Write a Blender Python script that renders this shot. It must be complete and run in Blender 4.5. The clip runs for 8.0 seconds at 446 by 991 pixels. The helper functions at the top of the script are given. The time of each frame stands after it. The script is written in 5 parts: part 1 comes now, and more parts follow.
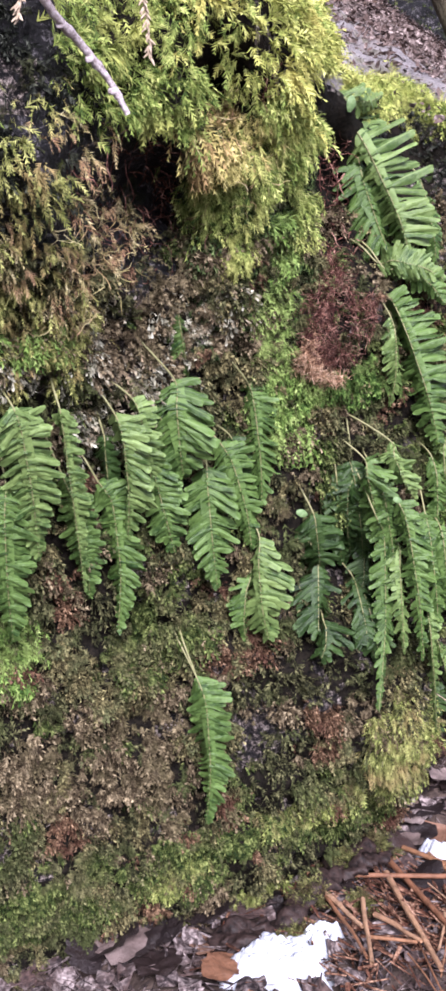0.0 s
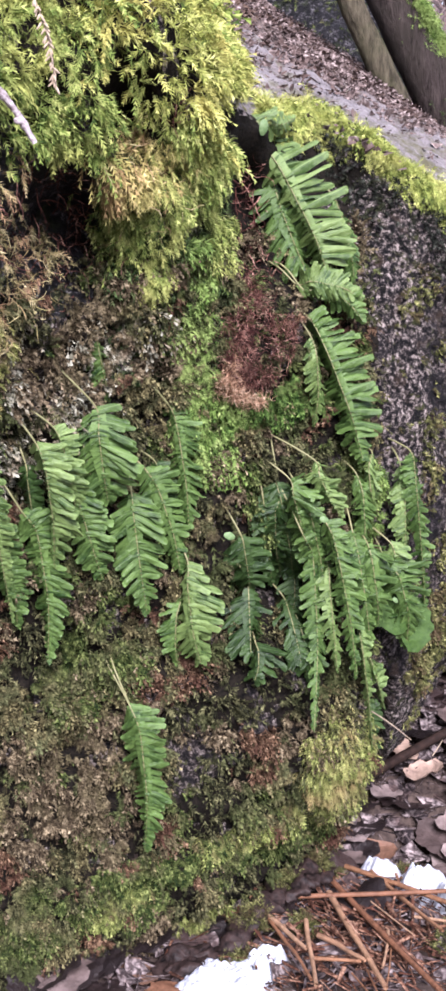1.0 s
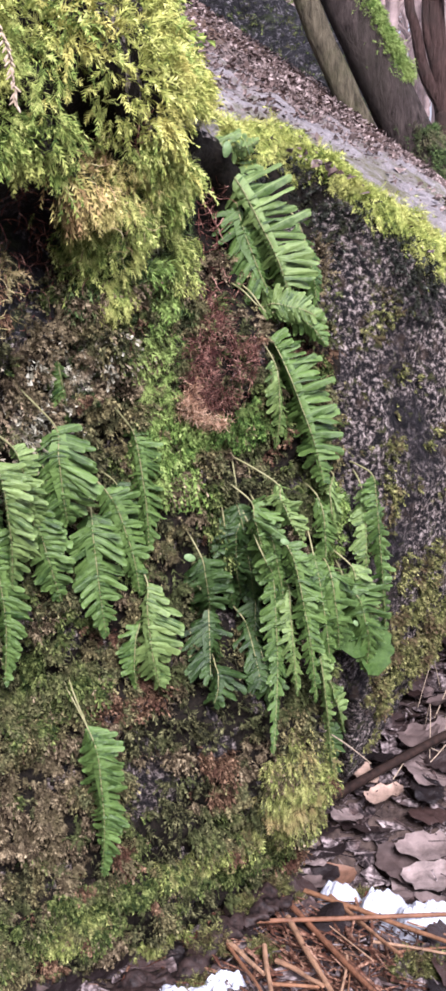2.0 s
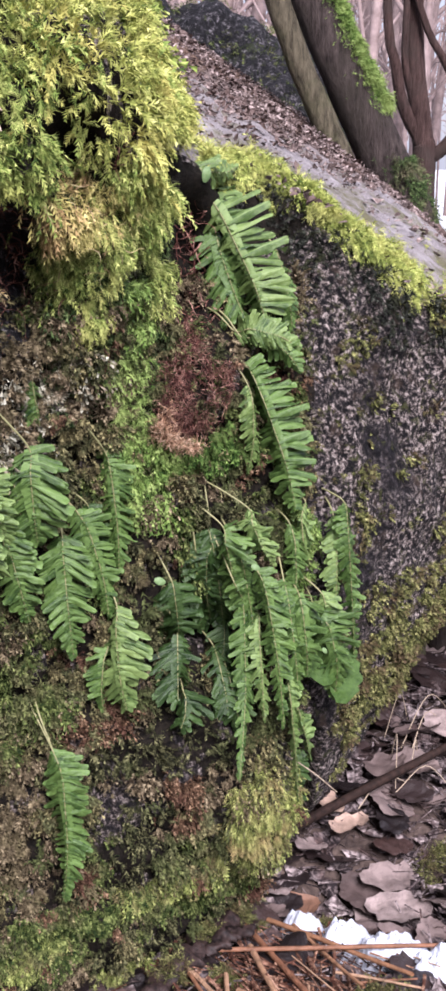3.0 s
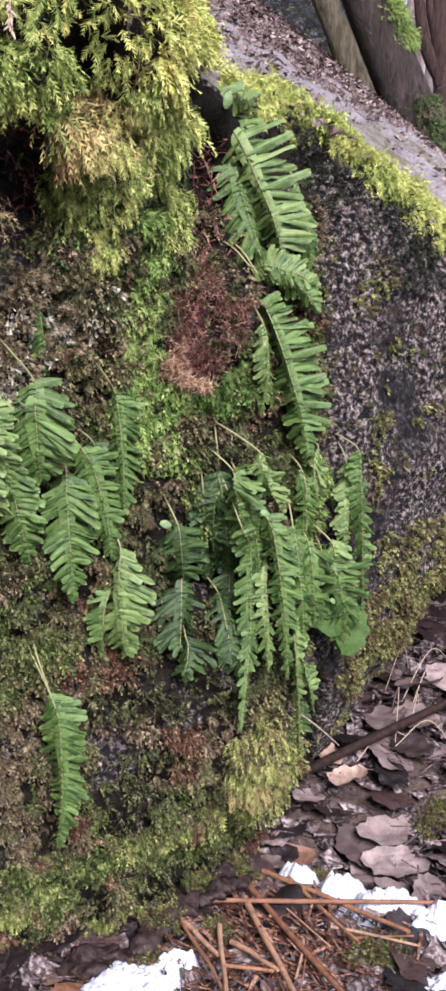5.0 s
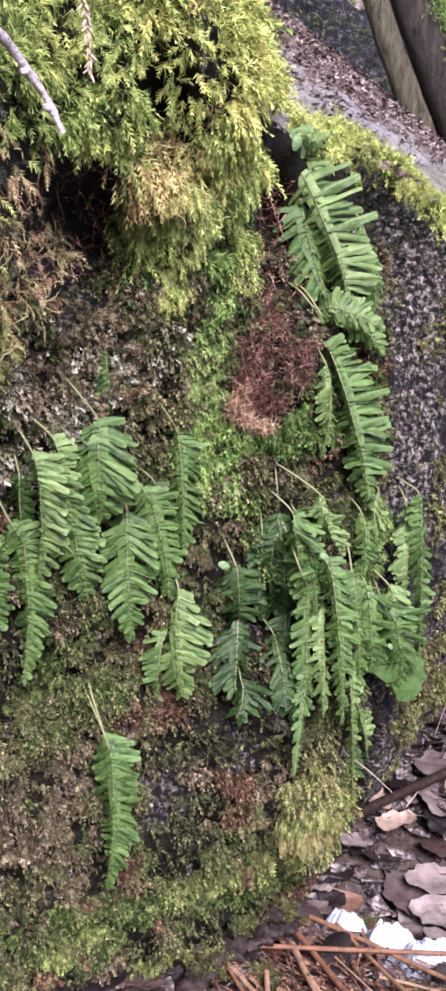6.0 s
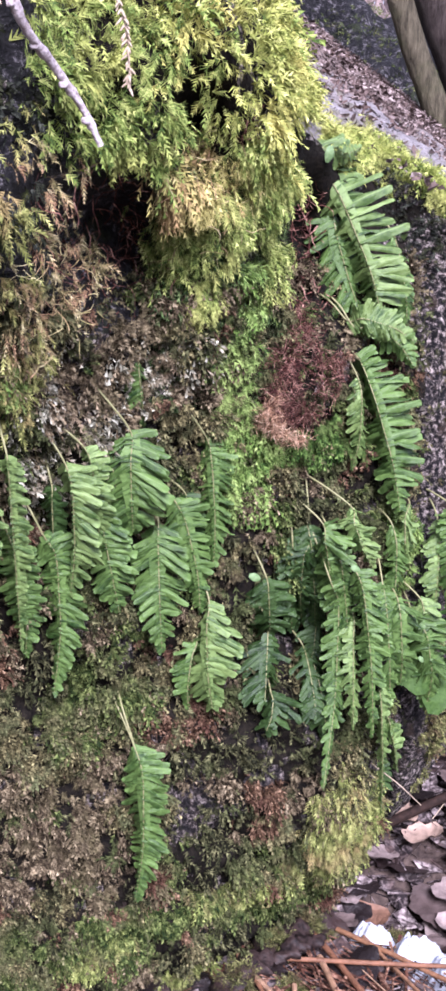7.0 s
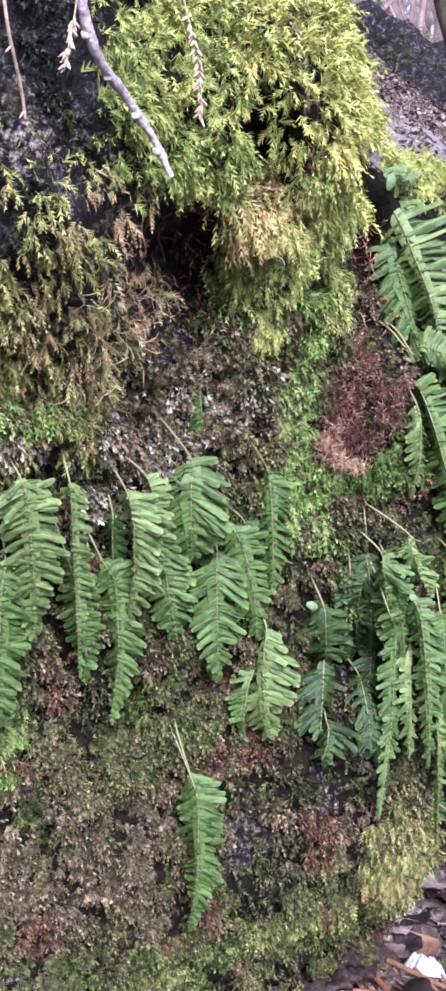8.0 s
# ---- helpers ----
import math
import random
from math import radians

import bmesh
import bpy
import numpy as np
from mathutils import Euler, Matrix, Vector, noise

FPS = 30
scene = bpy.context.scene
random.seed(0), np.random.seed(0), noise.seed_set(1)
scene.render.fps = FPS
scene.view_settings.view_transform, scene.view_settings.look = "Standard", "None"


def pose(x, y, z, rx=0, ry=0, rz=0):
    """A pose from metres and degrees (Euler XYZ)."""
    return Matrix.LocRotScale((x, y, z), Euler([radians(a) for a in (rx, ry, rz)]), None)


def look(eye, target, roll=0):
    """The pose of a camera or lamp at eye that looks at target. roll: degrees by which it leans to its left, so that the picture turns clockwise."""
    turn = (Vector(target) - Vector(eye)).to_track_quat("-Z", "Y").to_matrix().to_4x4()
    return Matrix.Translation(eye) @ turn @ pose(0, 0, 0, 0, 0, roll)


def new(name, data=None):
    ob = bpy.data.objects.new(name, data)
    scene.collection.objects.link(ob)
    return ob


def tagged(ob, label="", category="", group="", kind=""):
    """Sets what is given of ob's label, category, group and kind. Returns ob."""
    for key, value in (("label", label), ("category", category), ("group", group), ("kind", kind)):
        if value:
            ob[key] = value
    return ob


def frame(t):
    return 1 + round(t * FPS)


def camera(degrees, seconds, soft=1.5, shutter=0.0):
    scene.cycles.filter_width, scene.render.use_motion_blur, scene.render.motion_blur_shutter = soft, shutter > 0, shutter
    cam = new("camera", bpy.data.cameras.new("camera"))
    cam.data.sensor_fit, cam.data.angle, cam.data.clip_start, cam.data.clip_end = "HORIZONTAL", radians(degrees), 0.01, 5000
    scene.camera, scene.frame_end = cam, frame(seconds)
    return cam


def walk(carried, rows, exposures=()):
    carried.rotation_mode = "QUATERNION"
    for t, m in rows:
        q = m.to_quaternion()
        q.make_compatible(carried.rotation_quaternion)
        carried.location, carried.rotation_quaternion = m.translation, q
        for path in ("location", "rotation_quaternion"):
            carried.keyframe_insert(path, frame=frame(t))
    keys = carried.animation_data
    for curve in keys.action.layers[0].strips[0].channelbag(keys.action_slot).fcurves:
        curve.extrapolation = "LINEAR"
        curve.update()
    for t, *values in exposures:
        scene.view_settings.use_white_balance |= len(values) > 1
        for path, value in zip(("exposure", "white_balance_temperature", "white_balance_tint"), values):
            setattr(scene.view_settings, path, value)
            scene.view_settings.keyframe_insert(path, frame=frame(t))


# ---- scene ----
import itertools

cam = camera(19.0, 8.0, soft=3.3)
EYE, TILT = 0.86, -17.0
ROWS = [
    (0.0, 0.0000, 0.0000, 0.0000, 0.00, 0.00, 0.00),
    (0.5, 0.0104, 0.0005, 0.0001, -1.38, 0.42, 1.30),
    (1.0, 0.0147, 0.0018, 0.0016, -2.45, 0.91, 1.95),
    (1.5, 0.0188, 0.0048, 0.0005, -3.44, 0.83, 1.79),
    (1.7, 0.0193, 0.0055, 0.0020, -3.90, 1.10, 1.85),
    (2.8, 0.0170, 0.0075, 0.0013, -4.27, 2.93, 0.17),
    (3.0, 0.0180, 0.0087, 0.0002, -5.27, 2.89, 0.32),
    (3.5, 0.0179, 0.0155, -0.0021, -5.54, 1.96, 0.42),
    (4.0, 0.0196, 0.0361, -0.0009, -5.17, 0.25, 0.42),
    (4.2, 0.0203, 0.0369, -0.0012, -5.39, 0.44, 0.35),
    (5.3, 0.0082, 0.0571, -0.0014, -4.94, 0.64, -2.31),
    (5.5, 0.0055, 0.0597, -0.0013, -4.45, 0.77, -2.57),
    (6.0, -0.0031, 0.0596, 0.0068, -3.61, 1.86, -2.86),
    (6.5, -0.0110, 0.0603, 0.0110, -3.16, 2.30, -3.04),
    (7.0, -0.0151, 0.0625, 0.0106, -2.88, 2.11, -3.06),
    (7.5, -0.0220, 0.0641, 0.0135, -2.15, 2.53, -3.08),
    (8.0, -0.0342, 0.0667, 0.0166, -1.35, 2.85, -3.57),
]
walk(cam, [(t, pose(0, 0, EYE, TILT) @ pose(x, y, z, 90 + pitch, roll, yaw)) for t, x, y, z, yaw, pitch, roll in ROWS],
     exposures=[(t, stops, warm, tint) for t, stops, warm, tint in ((0.0, 1.36, 5820, 27), (1.5, 1.38, 5850, 27), (3.5, 1.18, 5960, 26), (5.5, 1.30, 5870, 28), (6.5, 1.52, 5660, 31), (8.0, 1.53, 5420, 32))])

# ---- light: a bright overcast winter sky ----
SUN_UP, SUN_ROUND = radians(41), radians(170)
world = bpy.data.worlds.new("overcast")
scene.world = world
world.use_nodes = True
wn = world.node_tree.nodes
sky = wn.new("ShaderNodeTexSky")
sky.sky_type, sky.sun_disc = "NISHITA", False
sky.sun_elevation, sky.sun_rotation = SUN_UP, SUN_ROUND
sky.air_density, sky.dust_density, sky.ozone_density = 1.0, 2.0, 0.5
wn["Background"].inputs["Strength"].default_value = 0.070
cloud = wn.new("ShaderNodeMix")
cloud.data_type = "RGBA"
cloud.inputs[0].default_value = 0.65
cloud.inputs[7].default_value = (5.2, 5.4, 5.8, 1)
world.node_tree.links.new(sky.outputs[0], cloud.inputs[6])
world.node_tree.links.new(cloud.outputs[2], wn["Background"].inputs["Color"])
sun = new("sun", bpy.data.lights.new("sun", "SUN"))
sun.data.energy, sun.data.angle, sun.data.color = 4.1, radians(26), (1.0, 0.96, 0.9)
sun.matrix_world = look((0, 0, 0), (-math.sin(SUN_ROUND) * math.cos(SUN_UP), -math.cos(SUN_ROUND) * math.cos(SUN_UP), -math.sin(SUN_UP)))


# ---- materials ----
class Mat:
    """A node material with a few short-hands."""

    def __init__(self, name, rough=0.8, spec=0.3):
        self.m = bpy.data.materials.new(name)
        self.m.use_nodes = True
        self.t = self.m.node_tree
        self.b = self.t.nodes["Principled BSDF"]
        self.b.inputs["Roughness"].default_value = rough
        self.b.inputs["Specular IOR Level"].default_value = spec
        self.geo = None

    def node(self, kind, **values):
        n = self.t.nodes.new(kind)
        for k, v in values.items():
            n.inputs[k].default_value = v
        return n

    def place(self):
        if not self.geo:
            self.geo = self.t.nodes.new("ShaderNodeNewGeometry")
        return self.geo.outputs["Position"]

    def noise(self, scale, detail=4.0, rough=0.55, distort=0.0):
        n = self.node("ShaderNodeTexNoise", Scale=scale, Detail=detail, Roughness=rough, Distortion=distort)
        self.t.links.new(self.place(), n.inputs["Vector"])
        return n.outputs["Fac"]

    def voronoi(self, scale):
        n = self.node("ShaderNodeTexVoronoi", Scale=scale)
        self.t.links.new(self.place(), n.inputs["Vector"])
        return n.outputs["Distance"]

    def island(self):
        self.place()
        return self.geo.outputs["Random Per Island"]

    def own(self):
        return self.t.nodes.new("ShaderNodeObjectInfo").outputs["Random"]

    def ramp(self, fac, *stops):
        n = self.t.nodes.new("ShaderNodeValToRGB")
        e = n.color_ramp.elements
        while len(e) < len(stops):
            e.new(0.5)
        for el, (p, c) in zip(e, stops):
            el.position, el.color = p, (*c, 1) if len(c) == 3 else c
        self.t.links.new(fac, n.inputs[0])
        return n.outputs[0]

    def mix(self, fac, a, b, mode="MIX"):
        n = self.t.nodes.new("ShaderNodeMix")
        n.data_type, n.blend_type = "RGBA", mode
        for sock, v in ((n.inputs[0], fac), (n.inputs[6], a), (n.inputs[7], b)):
            if isinstance(v, (int, float)):
                sock.default_value = v
            elif isinstance(v, tuple):
                sock.default_value = (*v, 1)
            else:
                self.t.links.new(v, sock)
        return n.outputs[2]

    def color(self, c):
        self.t.links.new(c, self.b.inputs["Base Color"])
        return self

    def bump(self, h, strength=0.5, distance=0.002):
        n = self.node("ShaderNodeBump", Strength=strength, Distance=distance)
        self.t.links.new(h, n.inputs["Height"])
        self.t.links.new(n.outputs[0], self.b.inputs["Normal"])
        return self

    def thin(self, c, share):
        """Lets some light through, as leaves do."""
        tr = self.t.nodes.new("ShaderNodeBsdfTranslucent")
        add = self.node("ShaderNodeMixShader", Fac=share)
        self.t.links.new(c, tr.inputs["Color"])
        out = self.t.nodes["Material Output"]
        self.t.links.new(self.b.outputs[0], add.inputs[1])
        self.t.links.new(tr.outputs[0], add.inputs[2])
        self.t.links.new(add.outputs[0], out.inputs["Surface"])
        return self


def moss_material(name, *cols, scale=25.0, thin=0.10, deep=0.85, grain=150, hard=0.09):
    """cols: dark, mid, light and odd; the last shows in patches."""
    m = Mat(name, 0.85, 0.1)
    cols = [(r, g, b + 0.15 * (min(r, g) - b)) for r, g, b in cols]
    clump = m.ramp(m.noise(grain, 2), (0.5 - hard, (0, 0, 0)), (0.5 + hard, (1, 1, 1)))
    base = m.ramp(m.mix(0.5, m.island(), clump), (0.12, cols[0]), (0.5, cols[1]), (0.92, cols[2]))
    odd = m.ramp(m.noise(scale, 3), (0.48, (0, 0, 0)), (0.66, (1, 1, 1)))
    c = m.mix(odd, base, cols[3])
    c = m.mix(m.ramp(m.noise(scale * 9, 2), (0.3, (0, 0, 0)), (0.7, (1, 1, 1))), c, m.mix(deep, c, cols[0]))
    m.color(c).thin(c, thin)
    return m.m


MOSS_GOLD = moss_material("moss_gold", (0.05, 0.08, 0.012), (0.37, 0.41, 0.05), (0.70, 0.71, 0.18), (0.52, 0.47, 0.08), scale=20, deep=0.3, grain=95, hard=0.17)
MOSS_CUSHION = moss_material("moss_cushion_green", (0.03, 0.06, 0.012), (0.22, 0.30, 0.04), (0.62, 0.66, 0.15), (0.42, 0.44, 0.07), scale=16, deep=0.45, grain=95, hard=0.17)
MOSS_LIME = moss_material("moss_lime", (0.025, 0.06, 0.012), (0.17, 0.27, 0.04), (0.42, 0.54, 0.14), (0.25, 0.33, 0.07), scale=18, deep=0.4, grain=95, hard=0.17)
MOSS_DEEP = moss_material("moss_deep", (0.012, 0.028, 0.01), (0.09, 0.15, 0.04), (0.24, 0.33, 0.10), (0.2, 0.17, 0.09), scale=30)
MOSS_GREEN = moss_material("moss_green", (0.010, 0.020, 0.005), (0.084, 0.115, 0.020), (0.28, 0.33, 0.078), (0.17, 0.16, 0.06), scale=26)
MOSS_MUSTARD = moss_material("moss_mustard", (0.02, 0.018, 0.008), (0.14, 0.122, 0.042), (0.41, 0.365, 0.14), (0.17, 0.19, 0.07), scale=45)
MOSS_RUST = moss_material("moss_rust", (0.020, 0.010, 0.006), (0.17, 0.10, 0.048), (0.44, 0.29, 0.16), (0.10, 0.05, 0.03), scale=45)
MOSS_OLIVE = moss_material("moss_olive", (0.006, 0.007, 0.003), (0.068, 0.070, 0.024), (0.27, 0.265, 0.10), (0.09, 0.11, 0.03), scale=16)
MOSS_TAN = moss_material("moss_tan", (0.02, 0.014, 0.008), (0.175, 0.135, 0.068), (0.47, 0.385, 0.215), (0.15, 0.13, 0.055), scale=20)
ROOT_RED = moss_material("root_red", (0.012, 0.005, 0.006), (0.19, 0.08, 0.052), (0.62, 0.36, 0.26), (0.075, 0.026, 0.02), scale=60, thin=0.05)
MOSS_STRAW = moss_material("moss_straw", (0.04, 0.045, 0.012), (0.25, 0.29, 0.05), (0.56, 0.58, 0.15), (0.40, 0.31, 0.11), scale=24, deep=0.3, grain=95, hard=0.17)
ROOT_TAN = moss_material("root_tan", (0.09, 0.045, 0.025), (0.54, 0.34, 0.18), (0.82, 0.62, 0.40), (0.44, 0.24, 0.12), scale=50, thin=0.05)
MOSS_AMBER = moss_material("moss_amber", (0.05, 0.04, 0.012), (0.44, 0.40, 0.08), (0.80, 0.72, 0.24), (0.40, 0.27, 0.10), scale=34, deep=0.3, grain=95, hard=0.17)
MOSS_EDGE = moss_material("moss_edge", (0.04, 0.07, 0.012), (0.34, 0.40, 0.05), (0.72, 0.74, 0.16), (0.50, 0.50, 0.10), scale=22, deep=0.35, grain=95, hard=0.17)
MOSS_SUNNED = moss_material("moss_sunned", (0.022, 0.026, 0.007), (0.155, 0.165, 0.035), (0.42, 0.41, 0.12), (0.13, 0.085, 0.045), scale=38)
MOSS_FRESH = moss_material("moss_fresh", (0.010, 0.026, 0.005), (0.075, 0.15, 0.02), (0.24, 0.36, 0.07), (0.12, 0.17, 0.035), scale=30)
MOSS_OLD = moss_material("moss_old", (0.03, 0.028, 0.010), (0.36, 0.31, 0.10), (0.72, 0.64, 0.32), (0.42, 0.25, 0.13), scale=34, deep=0.4, grain=95, hard=0.17)
MOSS_BEARD = moss_material("moss_beard", (0.03, 0.06, 0.012), (0.28, 0.35, 0.05), (0.64, 0.68, 0.17), (0.42, 0.42, 0.08), scale=22, deep=0.4, grain=95, hard=0.17)
MOSS_FOOT = moss_material("moss_foot", (0.015, 0.022, 0.006), (0.22, 0.265, 0.042), (0.56, 0.60, 0.15), (0.16, 0.13, 0.05), scale=34, deep=0.5, grain=95, hard=0.17)
MOSS_STRAGGLE = moss_material("moss_straggle", (0.02, 0.032, 0.008), (0.27, 0.29, 0.05), (0.62, 0.62, 0.16), (0.36, 0.27, 0.09), scale=34, deep=0.45, grain=95, hard=0.17)
LICHEN_GREY = moss_material("lichen_grey_green", (0.035, 0.035, 0.024), (0.30, 0.29, 0.19), (0.66, 0.66, 0.50), (0.30, 0.23, 0.13), scale=40, deep=0.45)
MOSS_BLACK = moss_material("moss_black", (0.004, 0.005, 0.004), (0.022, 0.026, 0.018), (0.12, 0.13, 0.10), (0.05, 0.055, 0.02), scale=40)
LITTER_PALE = moss_material("slab_crumbs", (0.035, 0.025, 0.022), (0.17, 0.13, 0.115), (0.44, 0.36, 0.32), (0.13, 0.09, 0.075), scale=20, thin=0.05, deep=0.4)
SPLINTER = moss_material("stalk_splinters", (0.02, 0.010, 0.006), (0.17, 0.08, 0.045), (0.46, 0.28, 0.17), (0.12, 0.05, 0.03), scale=40, thin=0.04)
LITTER = moss_material("leaf_fragments", (0.018, 0.014, 0.015), (0.14, 0.11, 0.105), (0.44, 0.37, 0.35), (0.10, 0.065, 0.055), scale=20, thin=0.08)


def rock_material():
    """Black rock crusted with pinkish grey lichen in broken, granular islands."""
    m = Mat("lichened_rock", 0.8, 0.2)
    crust = m.ramp(m.noise(185, 8, 0.74), (0.45, (0.004, 0.004, 0.005)), (0.505, (0.045, 0.038, 0.037)), (0.565, (0.32, 0.265, 0.235)), (0.64, (0.78, 0.69, 0.62)))
    bare = m.ramp(m.noise(110, 6, 0.75), (0.42, (0.004, 0.004, 0.005)), (0.56, (0.030, 0.026, 0.028)), (0.68, (0.22, 0.19, 0.19)))
    c = m.mix(m.ramp(m.noise(9, 5, 0.62, 0.4), (0.36, (0, 0, 0)), (0.50, (1, 1, 1))), bare, crust)
    c = m.mix(m.ramp(m.noise(34, 5, 0.7), (0.56, (0, 0, 0)), (0.66, (0.75, 0.75, 0.75))), c, (0.075, 0.05, 0.035))
    c = m.mix(m.ramp(m.noise(62, 5, 0.75, 0.5), (0.57, (0, 0, 0)), (0.66, (0.85, 0.85, 0.85))), c, (0.085, 0.095, 0.028))
    m.color(c).bump(m.noise(150, 6, 0.8), 1.0, 0.014)
    return m.m


def slab_material():
    m = Mat("litter_strewn_rock", 0.85, 0.2)
    base = m.ramp(m.noise(16, 6, 0.65), (0.3, (0.24, 0.22, 0.22)), (0.5, (0.46, 0.43, 0.43)), (0.7, (0.68, 0.65, 0.65)))
    dirt = m.ramp(m.noise(150, 4, 0.7), (0.35, (0.05, 0.03, 0.022)), (0.55, (0.17, 0.11, 0.08)), (0.75, (0.38, 0.29, 0.22)))
    grit = m.ramp(m.noise(330, 4, 0.8), (0.42, (0.03, 0.022, 0.02)), (0.54, (0.16, 0.13, 0.125)), (0.66, (0.5, 0.44, 0.43)))
    base = m.mix(0.38, base, grit)
    base = m.mix(m.ramp(m.noise(13, 6, 0.75), (0.50, (0, 0, 0)), (0.62, (0.85, 0.85, 0.85))), base, (0.15, 0.145, 0.06))
    sep = m.node("ShaderNodeSeparateXYZ")
    m.t.links.new(m.place(), sep.inputs[0])
    back = m.node("ShaderNodeMapRange", **{"From Min": 1.6, "From Max": 2.3})
    m.t.links.new(sep.outputs[1], back.inputs[0])
    n = m.t.nodes.new("ShaderNodeMath")
    n.operation = "MULTIPLY_ADD"
    n.inputs[1].default_value = 0.9
    m.t.links.new(m.noise(12, 4, 0.6), n.inputs[0])
    m.t.links.new(back.outputs[0], n.inputs[2])
    c = m.mix(m.ramp(n.outputs[0], (0.5, (0, 0, 0)), (0.95, (1, 1, 1))), base, dirt)
    m.color(c).bump(m.noise(170, 6, 0.75), 1.0, 0.010)
    return m.m


def bark_material(name, a, b, moss):
    m = Mat(name, 0.9, 0.1)
    stretch = m.node("ShaderNodeMapping")
    stretch.inputs["Scale"].default_value = (1, 1, 0.16)
    m.t.links.new(m.place(), stretch.inputs[0])
    n = m.node("ShaderNodeTexNoise", Scale=120.0, Detail=7.0, Roughness=0.75)
    m.t.links.new(stretch.outputs[0], n.inputs["Vector"])
    c = m.ramp(n.outputs[0], (0.3, a), (0.7, b))
    c = m.mix(m.ramp(m.noise(14, 4), (0.5, (0, 0, 0)), (0.7, (1, 1, 1))), c, moss)
    m.color(c).bump(n.outputs[0], 1.0, 0.012)
    return m.m


def soil_material():
    """Leaf mould, with thin old snow lying in the open further off."""
    m = Mat("leaf_mould", 0.85, 0.2)
    n = m.noise(60, 5, 0.7)
    mould = m.ramp(n, (0.3, (0.016, 0.011, 0.010)), (0.7, (0.11, 0.08, 0.065)))
    sep = m.node("ShaderNodeSeparateXYZ")
    m.t.links.new(m.place(), sep.inputs[0])
    far = m.node("ShaderNodeMapRange", **{"From Min": 2.6, "From Max": 3.2})
    m.t.links.new(sep.outputs[1], far.inputs[0])
    lie = m.t.nodes.new("ShaderNodeMath")
    lie.operation = "MULTIPLY"
    m.t.links.new(far.outputs[0], lie.inputs[0])
    m.t.links.new(m.ramp(m.noise(0.9, 4, 0.6), (0.30, (0, 0, 0)), (0.38, (1, 1, 1))), lie.inputs[1])
    m.color(m.mix(lie.outputs[0], mould, (0.82, 0.84, 0.88))).bump(n, 1.0, 0.004)
    return m.m


def leaf_material(name, a, b, c3, rough=0.55):
    m = Mat(name, rough, 0.35)
    c = m.ramp(m.own(), (0.0, a), (0.5, b), (1.0, c3))
    c = m.mix(m.ramp(m.noise(60, 5, 0.7), (0.4, (0, 0, 0)), (0.7, (1, 1, 1))), c, m.mix(0.55, c, (0.02, 0.013, 0.01)))
    m.color(c).bump(m.noise(160, 5, 0.7), 0.9, 0.003)
    m.thin(c, 0.12)
    return m.m


def fern_material(name, dark, light):
    m = Mat(name, 0.38, 0.45)
    c = m.ramp(m.own(), (0.0, dark), (1.0, light))
    c = m.mix(m.ramp(m.noise(120, 5, 0.7), (0.35, (0, 0, 0)), (0.7, (1, 1, 1))), m.mix(0.35, c, dark), m.mix(0.45, c, light))
    own = m.node("ShaderNodeTexCoord").outputs["Object"]
    sep = m.node("ShaderNodeSeparateXYZ")
    m.t.links.new(own, sep.inputs[0])
    wide = m.t.nodes.new("ShaderNodeMath")
    wide.operation = "ABSOLUTE"
    m.t.links.new(sep.outputs[1], wide.inputs[0])
    vein = m.ramp(wide.outputs[0], (0.02, (0.35, 0.35, 0.35)), (0.09, (0, 0, 0)))
    pale = tuple(min(1, 1.5 * v + 0.02) for v in light)
    c = m.mix(vein, c, pale)
    c = m.mix(m.ramp(sep.outputs[0], (0.85, (0, 0, 0)), (1.0, (0.3, 0.3, 0.3))), c, pale)
    m.color(c).bump(m.noise(380, 4, 0.7), 0.8, 0.0016)
    m.thin(c, 0.18)
    return m.m


def plain(name, a, b, scale=200.0, rough=0.7, spec=0.3, bump=0.5):
    m = Mat(name, rough, spec)
    n = m.noise(scale, 4, 0.65)
    m.color(m.ramp(n, (0.3, a), (0.7, b))).bump(n, bump, 0.002)
    return m.m


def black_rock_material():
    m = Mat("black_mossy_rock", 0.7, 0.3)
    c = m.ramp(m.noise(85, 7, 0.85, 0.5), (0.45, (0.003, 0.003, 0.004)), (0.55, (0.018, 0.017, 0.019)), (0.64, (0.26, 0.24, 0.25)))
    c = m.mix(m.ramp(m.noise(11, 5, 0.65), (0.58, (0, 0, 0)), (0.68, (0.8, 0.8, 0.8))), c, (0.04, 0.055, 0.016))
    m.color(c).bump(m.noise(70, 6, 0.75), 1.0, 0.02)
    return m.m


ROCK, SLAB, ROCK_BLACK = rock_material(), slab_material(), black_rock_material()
# Darker copy of the fern green, with the shade of tucked-in fronds painted in.
FERN_SHADED = fern_material("fern_shaded_green", (0.007, 0.023, 0.005), (0.056, 0.108, 0.026))
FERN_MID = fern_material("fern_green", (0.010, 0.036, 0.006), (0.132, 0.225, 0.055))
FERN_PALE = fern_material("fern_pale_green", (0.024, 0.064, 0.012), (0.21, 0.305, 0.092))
LOBE_PALE = plain("pale_lobe", (0.08, 0.15, 0.05), (0.17, 0.25, 0.11), 300, 0.5, 0.3)
HERB = plain("herb_leaf_green", (0.022, 0.050, 0.009), (0.052, 0.100, 0.020), 160, 0.6, 0.15, 0.8)
STIPE = plain("fern_stalk", (0.16, 0.17, 0.07), (0.30, 0.28, 0.14), rough=0.5)
LEAF = leaf_material("dead_leaf_skin", (0.05, 0.032, 0.03), (0.20, 0.15, 0.135), (0.37, 0.295, 0.27))
